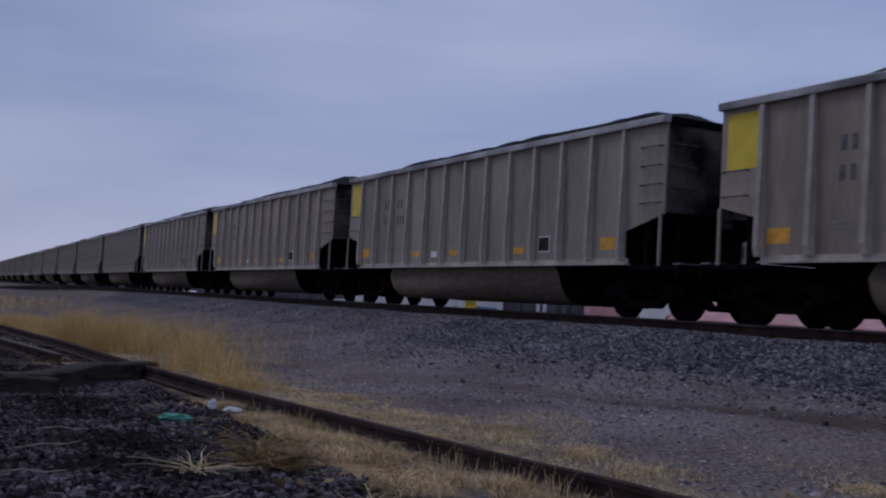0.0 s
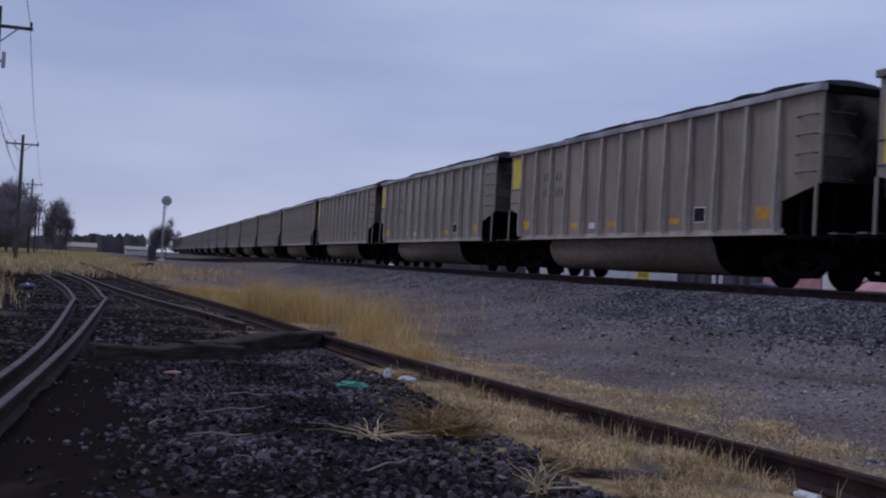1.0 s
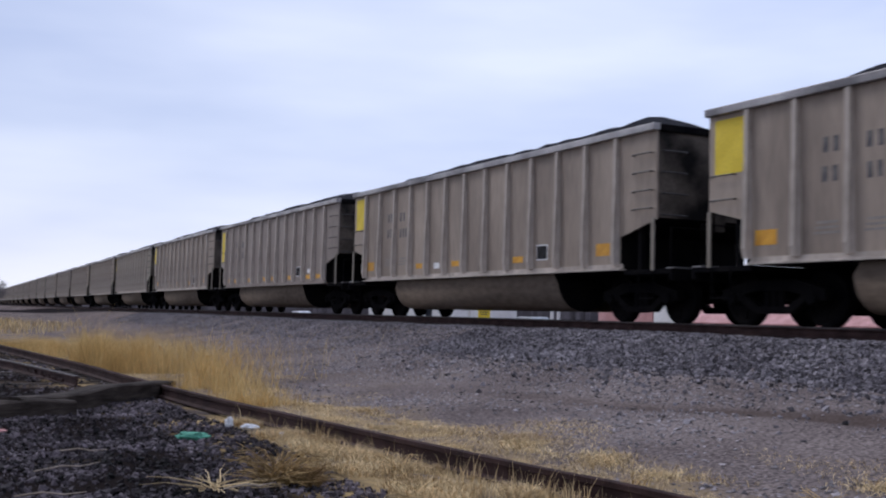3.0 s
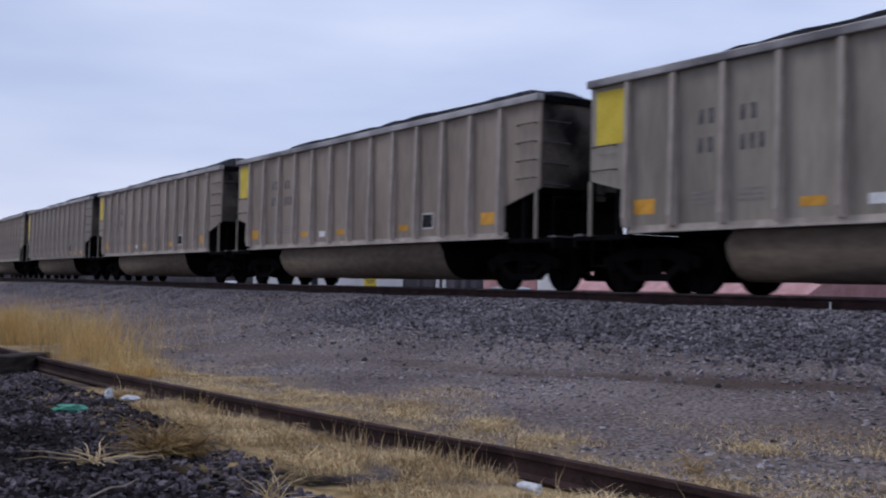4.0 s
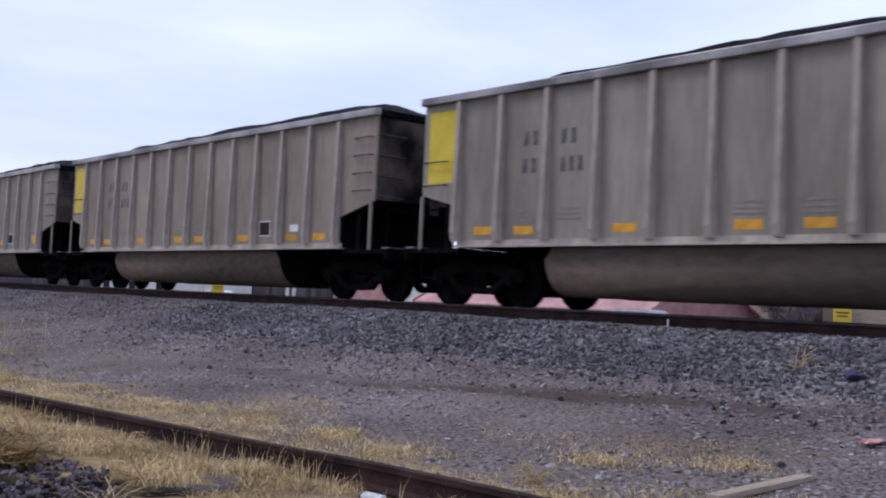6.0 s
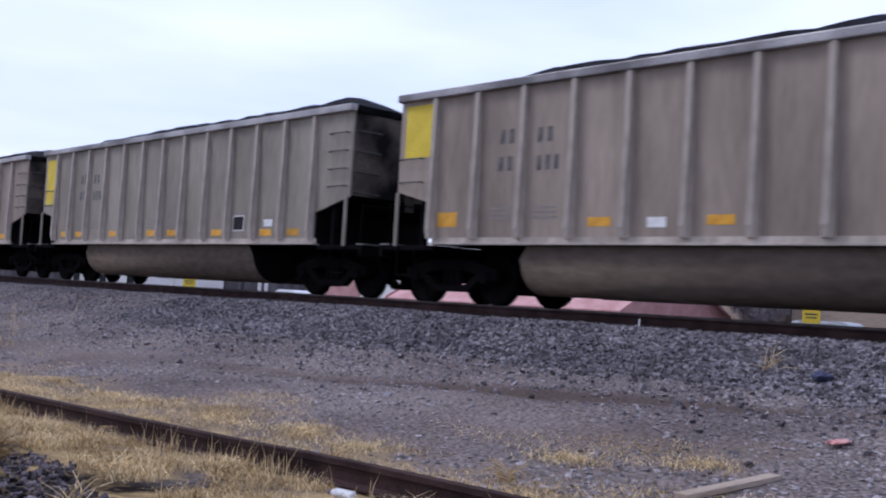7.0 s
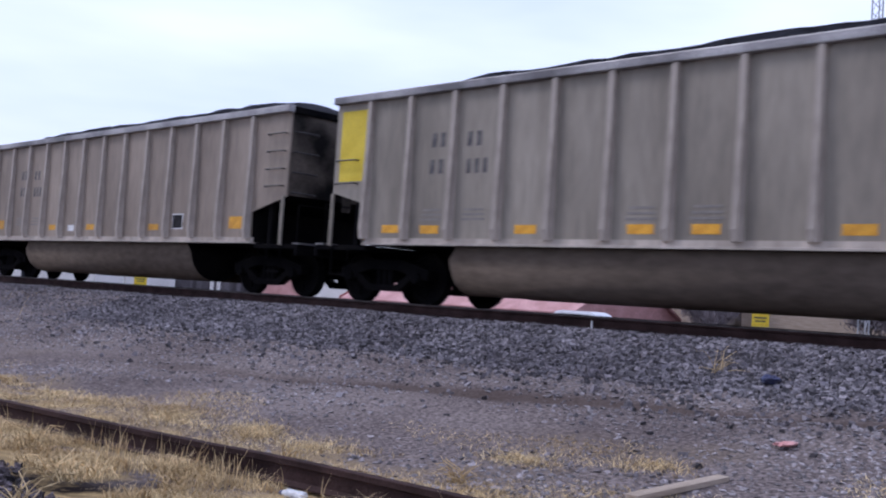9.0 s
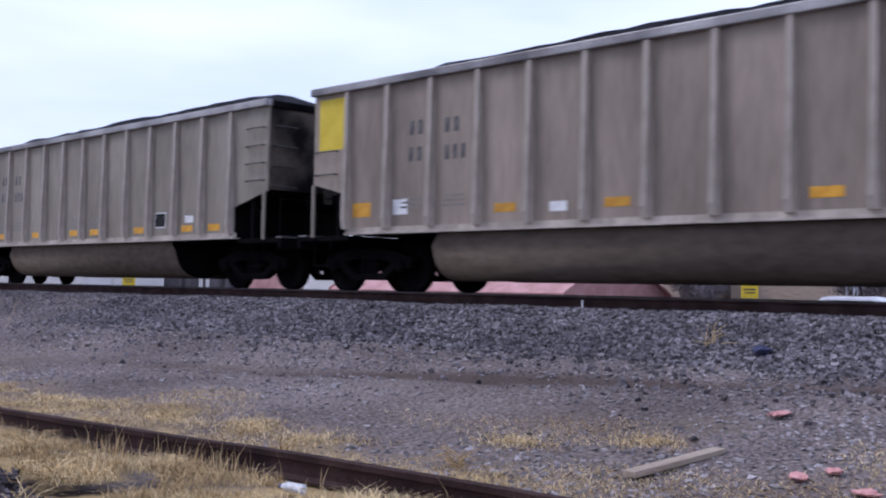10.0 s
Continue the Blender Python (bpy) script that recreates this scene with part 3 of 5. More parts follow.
def train_meshes():
    d = TRAIN
    for i, paint in enumerate(CAR_PAINTS):
        bm = prism(SIDE_OUTLINE, 0, -SKIN, -SKIN + 0.04)
        add_prism(bm, SIDE_OUTLINE, 0, SKIN - 0.04, SKIN)
        d["body", i] = mesh_of(bm, "body", paint)
        d["rib", i] = rib_mesh(SUNLIT_RIB_PAINT)
        # lower tubs, one on each side of the centre sill
        for s in (-1, 1):
            sec = [(0.79 + 0.69 * math.copysign(abs(math.cos(a * math.pi / 28)) ** 0.86, 14 - a), 0.985 - 0.785 * math.sin(a * math.pi / 28) ** 0.86) for a in range(29)]
            tub = prism([(s * a, b) for a, b in sec], 1, -4.05, 4.32)
            for v in tub.verts:      # the ends lean in under the side sill
                v.co.y -= math.copysign(0.16 * max(0.0, min(1.0, (v.co.z - 0.78) / 0.2)), v.co.y)
            # End faces turn near-black, shade beside the trucks painted on.
            for face in tub.faces:
                face.material_index = 1 if abs(face.normal.y) > 0.3 else 0
            for face in tub.faces:
                face.smooth = abs(face.normal.y) < 0.3
            me = mesh_of(tub, "tub", TUB_PAINT)
            me.materials.append(GRIME_SHADE)
            d["tub", i, s] = me
        for s in (-1, 1):
            sill = prism([(s * a, b) for a, b in ((1.44, 0.995), (1.60, 0.995), (1.60, 1.025), (1.515, 1.035), (1.515, 1.12), (1.503, 1.12), (1.503, 1.015), (1.44, 1.015))], 1, -6.38, 6.38)
            d["side_sill", i, s] = mesh_of(sill, "side_sill", SUNLIT_RIB_PAINT if i != 2 else paint)
        # end sheets: upright above, sloping in below
        for s in (-1, 1):
            ends = bmesh.new()
            add_prism(ends, ((s * HALF, 3.60), (s * HALF, 1.95), (s * (HALF - 0.05), 1.95), (s * (HALF - 0.05), 3.60)), 0, -SKIN + 0.045, SKIN - 0.045)
            d["end_sheet", s] = mesh_of(ends, "end_sheet", END_GRIME_SHADE)
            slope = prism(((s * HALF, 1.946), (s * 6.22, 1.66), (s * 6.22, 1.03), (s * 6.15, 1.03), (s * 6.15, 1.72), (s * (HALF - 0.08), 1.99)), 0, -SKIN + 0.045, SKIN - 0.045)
            d["slope_sheet", s] = mesh_of(slope, "slope_sheet", GRIME_SHADE)
    chord = bmesh.new()
    for s in (-1, 1):
        x0, x1 = sorted((s * 1.44, s * 1.60))
        add_box(chord, x0, x1, -HALF - 0.03, HALF + 0.03, 3.58, 3.72, 0.02)
    d["top_chord"] = mesh_of(chord, "top_chord", CHORD)
    d["end_chord"] = mesh_of(box(-1.435, 1.435, -0.06, 0.05, 3.57, 3.705, 0.015), "end_chord", GRIME_SHADE)
    d["post"] = mesh_of(prism(((-0.10, 0), (-0.06, 0.09), (0.06, 0.09), (0.10, 0)), 2, 1.75, 3.48), "end_post", END_GRIME_SHADE)
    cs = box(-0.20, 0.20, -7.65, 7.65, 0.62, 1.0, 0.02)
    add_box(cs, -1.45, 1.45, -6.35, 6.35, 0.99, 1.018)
    d["centre_sill"] = mesh_of(cs, "centre_sill", GRIME_SHADE)
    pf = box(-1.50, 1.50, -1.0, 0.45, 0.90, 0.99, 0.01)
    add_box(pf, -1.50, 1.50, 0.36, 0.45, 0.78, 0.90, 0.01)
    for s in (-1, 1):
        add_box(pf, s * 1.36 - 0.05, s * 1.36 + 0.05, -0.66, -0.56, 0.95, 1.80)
    d["platform"] = mesh_of(pf, "end_platform", GRIME_SHADE)
    # Pale plate added to stand for the light on the platform's edge.
    d["walkway"] = mesh_of(box(-1.46, 1.46, 0.24, 0.47, 0.992, 1.022, 0.006), "end_walkway", CHORD)
    d["stile"] = mesh_of(box(-0.02, 0.02, -0.035, 0.035, 0.97, 1.93, 0.005), "ladder_stile", CAR_PAINTS[1])
    d["grab"] = grab_mesh(0.55)
    d["rail_bar"] = mesh_of(rod(((-1.4, 0, 0.99), (-1.4, 0, 1.75), (-0.55, 0, 1.75), (-0.55, 0, 0.99)), 0.018, 5), "handrail", GRIME_SHADE)
    d["step"] = mesh_of(rod(((0, -0.22, 0.95), (0, -0.22, 0.45), (0, 0.22, 0.45), (0, 0.22, 0.95)), 0.02, 5), "stirrup_step", GRIME_SHADE)
    d["bolster"] = mesh_of(box(-1.0, 1.0, -0.2, 0.2, 0.42, 0.66, 0.03), "truck", GRIME_SHADE)
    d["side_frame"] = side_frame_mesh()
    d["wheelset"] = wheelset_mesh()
    d["coupler"] = coupler_mesh()
    d["coal"] = [coal_mesh(i) for i in range(4)]
    d["box"] = mesh_of(add_box(bmesh.new(), -0.15, 0.15, -0.2, 0.2, -0.3, 0.3, 0.02), "brake_cylinder", GRIME_SHADE)

    def plate(name, w, h, mat):
        return mesh_of(box(-0.004, 0.0, -w / 2, w / 2, -h / 2, h / 2), name, mat)
    d["yellow"] = plate("yellow_panel", 0.78, 0.94, YELLOW)
    d["yellow_long"] = plate("yellow_panel", 0.78, 1.30, YELLOW)
    d["orange"] = plate("reflector", 0.44, 0.14, ORANGE)
    d["orange_big"] = plate("reflector", 0.48, 0.25, ORANGE)
    d["white"] = plate("white_stencil", 0.32, 0.15, WHITE)
    d["white_big"] = plate("white_stencil", 0.36, 0.26, WHITE)
    d["frame_box"] = plate("consolidated_stencil_frame", 0.44, 0.34, WHITE)
    d["black_box"] = mesh_of(box(-0.008, -0.004, -0.195, 0.195, -0.145, 0.145), "consolidated_stencil", BLACK)
    # unreadable marks become bars
    for key, n, w in (("mark", 2, 0.15), ("mark3", 3, 0.13)):
        bm = bmesh.new()
        for j in range(n):
            y = (j - (n - 1) / 2) * (w + 0.05)
            add_box(bm, -0.004, 0.0, y - w * 0.36, y + w * 0.36, -0.12, 0.12)
        d[key] = mesh_of(bm, "stencil_mark", INK)
    bm = bmesh.new()
    for j in range(3):
        add_box(bm, -0.004, 0.0, -0.26 + 0.02 * j, 0.26 - 0.03 * j, -0.10 + 0.08 * j, -0.065 + 0.08 * j)
    d["small_text"] = mesh_of(bm, "small_stencil", FAINT)


def build_car(index):
    """One loaded bathtub gondola; its own y runs to the end with the yellow panel."""
    d = TRAIN
    style = 1 if index in (-1, -5, -6, -9, 4, 9, 14) else 0
    paint = 2 if index in (-1, 4, 7) else (0, 1, 0, 0, 1)[index % 5]
    tone = ("taupe", "grey-tan", "brownish")[paint]
    extra = ("with few orange reflectors", "with many orange reflectors")[style]
    car = tagged(new("coal_gondola"), "%s ribbed gondola full of coal, %s" % (tone, extra), "rail car", "cars of the coal train")
    body = piece("body", d["body", paint], car, "dusty %s painted side sheets" % tone)
    piece("top_chord", d["top_chord"], car, "pale worn top rim")
    piece("coal_load", d["coal"][index % 4], car, "heaped black coal")
    piece("centre_sill", d["centre_sill"], car, "black steel centre sill")
    for s in (-1, 1):
        piece("tub", d["tub", paint, s], car, "rounded lower tub")
        piece("side_sill", d["side_sill", paint, s], car, "pale side sill")
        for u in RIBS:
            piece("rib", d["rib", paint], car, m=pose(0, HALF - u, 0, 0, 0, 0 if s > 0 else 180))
    for e in (-1, 1):
        turn = 0 if e > 0 else 180
        end = pose(0, e * HALF, 0, 0, 0, turn)
        piece("end_sheet", d["end_sheet", e], car, "upright end sheet with soot and painted-in shade")
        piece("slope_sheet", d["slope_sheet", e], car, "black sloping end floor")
        piece("end_chord", d["end_chord"], car, "black end rim", m=end)
        piece("end_post", d["post"], car, m=end)
        piece("end_platform", d["platform"], car, "black end platform", m=end)
        piece("end_walkway", d["walkway"], car, "pale strip painted as the platform's lit edge", m=end)
        piece("handrail", d["rail_bar"], car, m=end @ pose(0, 0.3, 0))
        piece("handrail", d["rail_bar"], car, m=end @ pose(1.95, 0.3, 0))
        piece("coupler", d["coupler"], car, m=end @ pose(0, 0.05, 0.84))
        for s in (-1, 1):
            piece("ladder_stile", d["stile"], car, m=end @ pose(s * 1.54, -0.05, 0))
            piece("stirrup_step", d["step"], car, m=end @ pose(s * 1.5, -0.3, 0))
            levels = (3.17, 2.82, 2.47, 2.13) if e < 0 else (2.53, 2.11)
            for z in levels:
                piece("grab_iron", d["grab"], car, m=end @ pose(s * SKIN, -0.38, z, 0, 0, 0 if s > 0 else 180))
            for z in (3.2, 2.8, 2.4, 2.0):
                piece("grab_iron", d["grab"], car, m=end @ pose(s * 1.12, 0.0, z, 0, 0, 90))
        truck = piece("truck", d["bolster"], car, "black cast-steel truck", m=pose(0, e * (HALF - 1.05), 0))
        for s in (-1, 1):
            piece("side_frame", d["side_frame"], truck, m=pose(s * 1.0, 0, 0, 0, 0, 0 if s > 0 else 180))
        for a in (-0.89, 0.89):
            ws = piece("wheelset", d["wheelset"], truck, m=pose(0, a, 0.452))
            WHEELS.append(ws)
    for u, z in ((12.1, 0.75), (2.3, 0.75)):
        piece("brake_cylinder", d["box"], car, m=pose(0.75, HALF - u, z))

    def decal(key, u, z):
        for s in (-1, 1):
            m = pose(-SKIN, HALF - u, z) if s < 0 else pose(SKIN, u - HALF, z, 0, 0, 180)
            ob = piece(d[key].name.split(".")[0], d[key], car, m=m)
            if key in ("mark", "mark3", "small_text"):
                tagged(ob, kind="stuff")
    decal("yellow" if style == 0 else "yellow_long", 0.53, 3.03 if style == 0 else 2.80)
    for key, u, z in (("mark", 2.68, 2.78), ("mark", 3.50, 2.76), ("mark", 2.66, 2.33), ("mark3", 3.58, 2.31), ("small_text", 2.6, 1.52), ("small_text", 3.56, 1.52),
                      ("frame_box", 10.82, 1.46), ("black_box", 10.82, 1.46)):
        decal(key, u, z)
    if style == 0:
        marks = (("orange_big", 1.34, 1.43), ("orange", 4.66, 1.35), ("white", 5.70, 1.33), ("orange", 6.75, 1.35), ("orange", 9.80, 1.34), ("orange_big", 13.08, 1.42))
    else:
        marks = (("orange", 1.62, 1.28), ("orange", 2.58, 1.27), ("orange", 4.68, 1.27), ("orange", 6.78, 1.27), ("orange", 7.82, 1.27), ("orange", 9.90, 1.26),
                 ("orange", 11.90, 1.25), ("orange", 12.92, 1.25), ("white", 11.98, 1.45), ("small_text", 6.78, 1.5), ("small_text", 7.82, 1.5))
    for m in marks:
        decal(*m)
    if index == -10:
        decal("white_big", 2.32, 1.45)
    return car


WHEELS, CARS = [], []


# ---------------------------------------------------------------- poles, signal, distance
POLE_WOOD = material("tarred_pole_wood", (0.05, 0.042, 0.04), (0.10, 0.085, 0.075), 2, 0.9, 0, 0.4, 20, stretch=(3, 3, 0.3))
GREY_METAL = material("galvanised_steel", (0.30, 0.31, 0.33), (0.42, 0.43, 0.45), 3, 0.5, 0.5, 0, 30)
WIRE = material("dark_wire", (0.05, 0.05, 0.055), (0.07, 0.07, 0.075), 2, 0.6, 0.3, 0, 20)
# Twigs and far woods are lightened, distance haze put into their grey.
TWIG = material("bare_grey_twigs", (0.17, 0.145, 0.155), (0.23, 0.20, 0.21), 0.3, 0.9, 0, 0, 20, island=0.3)
FAR_TWIG = material("far_grey_woods", (0.10, 0.09, 0.10), (0.14, 0.125, 0.13), 0.05, 0.9, 0, 0, 2, island=0.3, shine=0.1)
BARK = material("grey_bark", (0.07, 0.06, 0.055), (0.13, 0.11, 0.10), 2, 0.9, 0, 0.4, 15)
SALMON = material("salmon_painted_wall", (0.40, 0.20, 0.19), (0.52, 0.29, 0.28), 0.9, 0.8, 0, 0.1, 12)
PALE = material("off_white_wall", (0.62, 0.60, 0.58), (0.72, 0.70, 0.68), 0.5, 0.8, 0, 0.1, 12)
RED_ROOF = material("dull_red_metal_roof", (0.26, 0.075, 0.065), (0.34, 0.11, 0.10), 0.6, 0.6, 0.1, 0.1, 12)
DARK_GLASS = material("dark_window_glass", (0.02, 0.022, 0.028), (0.03, 0.032, 0.04), 1, 0.1, 0, 0, 10)
CAR_WHITE = material("white_car_paint", (0.68, 0.68, 0.72), (0.74, 0.74, 0.78), 2, 0.3, 0, 0, 10, fine=0.02)
CAR_BLUE = material("dark_blue_car_paint", (0.05, 0.06, 0.13), (0.07, 0.08, 0.16), 2, 0.3, 0.2, 0, 10, fine=0.02)
RUBBER = material("tyre_rubber", (0.02, 0.02, 0.02), (0.03, 0.03, 0.03), 4, 0.85, 0, 0, 20)
SIGN_YELLOW = material("yellow_sign_paint", (0.72, 0.52, 0.02), (0.78, 0.58, 0.04), 3, 0.5, 0, 0, 20)
CLOTH_GREEN = material("faded_green_cloth", (0.06, 0.24, 0.16), (0.10, 0.33, 0.23), 9, 0.85, 0, 0.4, 60)
PAPER = material("dirty_white_paper", (0.55, 0.55, 0.56), (0.72, 0.72, 0.73), 12, 0.7, 0, 0.2, 60)
PINK = material("pink_marking_paint", (0.56, 0.25, 0.23), (0.66, 0.36, 0.34), 9, 0.8, 0, 0, 50)
BOARD = material("weathered_grey_board", (0.30, 0.235, 0.175), (0.42, 0.34, 0.27), 3, 0.85, 0, 0.4, 20, stretch=(0.4, 5, 5))


def pole_thing(x, y, height, transformer=False):
    pole = tagged(new("utility_pole"), "dark wooden utility pole with one crossarm" + (" and a grey transformer" if transformer else ""), "utility pole", "poles along the yard")
    pole.matrix_basis = pose(x, y, ground_z(x, y), 0, 0.4, -3)
    part("shaft", rod(((0, 0, -0.3), (0, 0, height * 0.5), (0, 0, height)), [0.17, 0.145, 0.11], 12), POLE_WOOD, pole)
    arm = box(-1.25, 1.25, -0.20, -0.10, height - 0.82, height - 0.70, 0.01)
    part("crossarm", arm, POLE_WOOD, pole)
    for s in (-1, 1):
        part("brace", rod(((0, -0.13, height - 1.45), (s * 0.75, -0.21, height - 0.80)), 0.025, 5), POLE_WOOD, pole)
    for px in (-1.18, -0.55, 1.18):
        part("insulator", rod(((px, -0.15, height - 0.70), (px, -0.15, height - 0.62), (px, -0.15, height - 0.56), (px, -0.15, height - 0.50)), [0.02, 0.05, 0.05, 0.03], 8), WIRE, pole)
    if transformer:
        can = rod(((-0.36, -0.12, height - 2.55), (-0.36, -0.12, height - 2.5), (-0.36, -0.12, height - 1.62), (-0.36, -0.12, height - 1.55)), [0.24, 0.27, 0.27, 0.22], 18)
        add_rod(can, ((-0.42, -0.15, height - 1.56), (-0.42, -0.15, height - 1.36)), [0.045, 0.03], 8)
        part("transformer", can, GREY_METAL, pole, "grey transformer can with a bushing")
        can = rod(((0.28, -0.05, height - 2.3), (0.28, -0.05, height - 1.7)), 0.07, 8)
        part("fuse_cutout", can, GREY_METAL, pole)
        part("bracket", box(-0.12, 0.3, -0.1, 0.0, height - 2.1, height - 2.0), GREY_METAL, pole)
    return pole


POLES = [(-3.2, 42.9), (-4.45, 92), (-5.8, 152), (-6.8, 203), (-7.9, 256)]
POLE_H = 10.1


def build_lines():
    for i, (x, y) in enumerate(POLES):
        pole_thing(x, y, POLE_H, i == 0)
    pole_thing(-2.1, -8, POLE_H)
    spots = [(-2.1, -8)] + POLES
    for px, drop in ((-1.18, 0.5), (-0.55, 0.5), (1.18, 0.5), (0.0, 3.3)):
        for (xa, ya), (xb, yb) in zip(spots, spots[1:]):
            za, zb = (POLE_H - (0.5 if drop < 1 else 3.0) + ground_z(q, w) for q, w in ((xa, ya), (xb, yb)))
            pts = [(xa + (xb - xa) * t / 14 + px, ya + (yb - ya) * t / 14 - 0.15, za + (zb - za) * t / 14 - 3.2 * (t / 14) * (1 - t / 14)) for t in range(15)]
            tagged(part("overhead_wire", rod(pts, 0.012 if drop < 1 else 0.018, 4), WIRE), "thin dark sagging overhead wire between poles", "wire", "wires")


def build_signal():
    x, y = 10.5, 139.0
    sig = tagged(new("railway_signal"), "tall grey railway signal mast seen from behind", "railway signal")
    sig.matrix_basis = pose(x, y, ground_z(x, y))
    top = 7.4 - ground_z(x, y)
    part("base", box(-0.35, 0.35, -0.35, 0.35, -0.3, 0.35, 0.05), PALE, sig)
    part("mast", rod(((0, 0, 0.3), (0, 0, top)), [0.09, 0.075], 12), GREY_METAL, sig)
    disc = rod(((0.25, -0.12, top + 0.35), (0.25, -0.06, top + 0.35), (0.25, 0.1, top + 0.35)), [0.62, 0.64, 0.62], 24)
    part("target_disc", disc, GREY_METAL, sig, "round signal target")
    part("lamp_housing", rod(((0.25, -0.5, top + 0.35), (0.25, -0.12, top + 0.35)), [0.18, 0.2], 14), GREY_METAL, sig)
    part("bracket", rod(((0, 0, top - 0.5), (0.45, 0, top - 0.55), (0.5, 0, top - 0.2), (0.3, 0, top)), 0.05, 6), GREY_METAL, sig)
    part("ladder", add_rod(rod(((-0.12, 0.35, 0), (-0.12, 0.3, top - 0.3)), 0.025, 4), ((0.2, 0.35, 0), (0.2, 0.3, top - 0.3)), 0.025, 4), GREY_METAL, sig)
    case = tagged(part("relay_case", box(-0.5, 0.5, -0.4, 0.4, -0.2, 1.9, 0.05), WIRE), "dark upright relay case by the signal", "relay case")
    case.matrix_basis = pose(x - 1.1, y + 2, ground_z(x, y))


def bare_tree(x, y, height, spread, seed, slim=False):
    """A leafless tree: tapered trunk, limbs, and a crown of many fine twigs with gaps."""
    rnd = random.Random(seed)
    tree = tagged(new("bare_tree"), "slender leafless poplar far across the field" if slim else "leafless grey-brown tree with a dense twiggy crown", "tree", "bare trees")
    tree.matrix_basis = pose(x, y, ground_z(x, y))
    bm = rod(((0, 0, -0.2), (0.05, 0, height * 0.3), (0, 0.08, height * 0.62)), [height * (0.006 if slim else 0.014), height * (0.005 if slim else 0.010), height * 0.004], 8)
    tips = []
    for i in range(16 if not slim else 12):
        z0 = height * rnd.uniform(0.12, 0.55)
        a = rnd.uniform(0, 2 * math.pi)
        r = spread * rnd.uniform(0.5, 1.0) * (0.3 if slim else 1)
        z1 = z0 + height * rnd.uniform(0.2, 0.42)
        mid = (r * 0.45 * math.cos(a), r * 0.45 * math.sin(a), z0 + (z1 - z0) * 0.4)
        end = (r * math.cos(a), r * math.sin(a), min(z1, height * 0.95))
        add_rod(bm, ((0, 0, z0), mid, end), [height * 0.005, height * 0.003, height * 0.0015], 5)
        tips += [Vector(mid), Vector(end), (Vector(mid) + Vector(end)) / 2]
    tips.append(Vector((0, 0, height * 0.62)))
    part("trunk", bm, BARK, tree)
    vs, ts = [], []
    for i in range(4500 if not slim else 1300):
        p = rnd.choice(tips) + Vector([rnd.gauss(0, height * 0.05) for _ in range(3)])
        d = Vector((rnd.gauss(0, 0.5), rnd.gauss(0, 0.5), rnd.uniform(0.2, 1.2))).normalized() * height * rnd.uniform(0.05, 0.14)
        s = d.cross(Vector((rnd.uniform(-1, 1), rnd.uniform(-1, 1), 0.3))).normalized() * height * 0.006
        k = len(vs)
        vs += [p - s, p + s, p + d]
        ts.append((k, k + 1, k + 2))
    piece("crown", from_arrays("crown", np.array([v[:] for v in vs]), np.array(ts), TWIG), tree)
    return tree


def build_far():
    rnd = random.Random(11)
    for i in range(22):
        x = -24 + 0.9 * i + rnd.uniform(-2, 2)
        y = 150 + rnd.uniform(-15, 60)
        if x / y > -0.045:
            x = -0.05 * y - rnd.uniform(0, 4)
        bare_tree(x, y, rnd.uniform(7, 10), rnd.uniform(3.4, 4.8), i)
    for i, (x, y, h) in enumerate(((-3.2, 170, 8.0), (-2.2, 175, 9.2), (-1.2, 172, 7.2), (-4.0, 178, 7.0))):
        bare_tree(x, y, h, 2.2, 40 + i, True)
    for i in range(16):
        y = 125 + rnd.uniform(0, 30)
        bare_tree(-0.052 * y - 1.35 * i + rnd.uniform(-1, 1), y, rnd.uniform(3, 5.5), rnd.uniform(2.4, 3.4), 200 + i)
    bare_tree(15.0, 190, 6.5, 2.6, 60)
    bare_tree(14.0, 200, 5.0, 2.2, 61)
    # far woods all along the horizon
    vs, ts = [], []
    for i in range(20000):
        a = rnd.uniform(0, 2 * math.pi)
        r = rnd.uniform(420, 520)
        h = 6.2 + 2.5 * noise.noise((math.cos(a) * 9, math.sin(a) * 9, 0)) + 1.5 * noise.noise((math.cos(a) * 45, math.sin(a) * 45, 4)) + rnd.uniform(-1.6, 0.8)
        x, y = -r * math.sin(a), r * math.cos(a)
        if abs(x - main_x(y)) < 9:
            continue
        w = rnd.uniform(0.8, 2.2)
        k = len(vs)
        t = Vector((math.cos(a), math.sin(a), 0)) * w
        p = Vector((x, y, -0.3))
        vs += [p - t, p + t, p + t * 0.9 + Vector((0, 0, h * 0.75)), p - t * 0.8 + Vector((0, 0, h * 0.8)), p + Vector((0, 0, h))]
        ts += [(k, k + 1, k + 2), (k, k + 2, k + 3), (k + 3, k + 2, k + 4)]
    tagged(new("far_woods", from_arrays("far_woods", np.array([v[:] for v in vs]), np.array(ts), FAR_TWIG)), "low grey line of far leafless woods", "woods", kind="stuff")


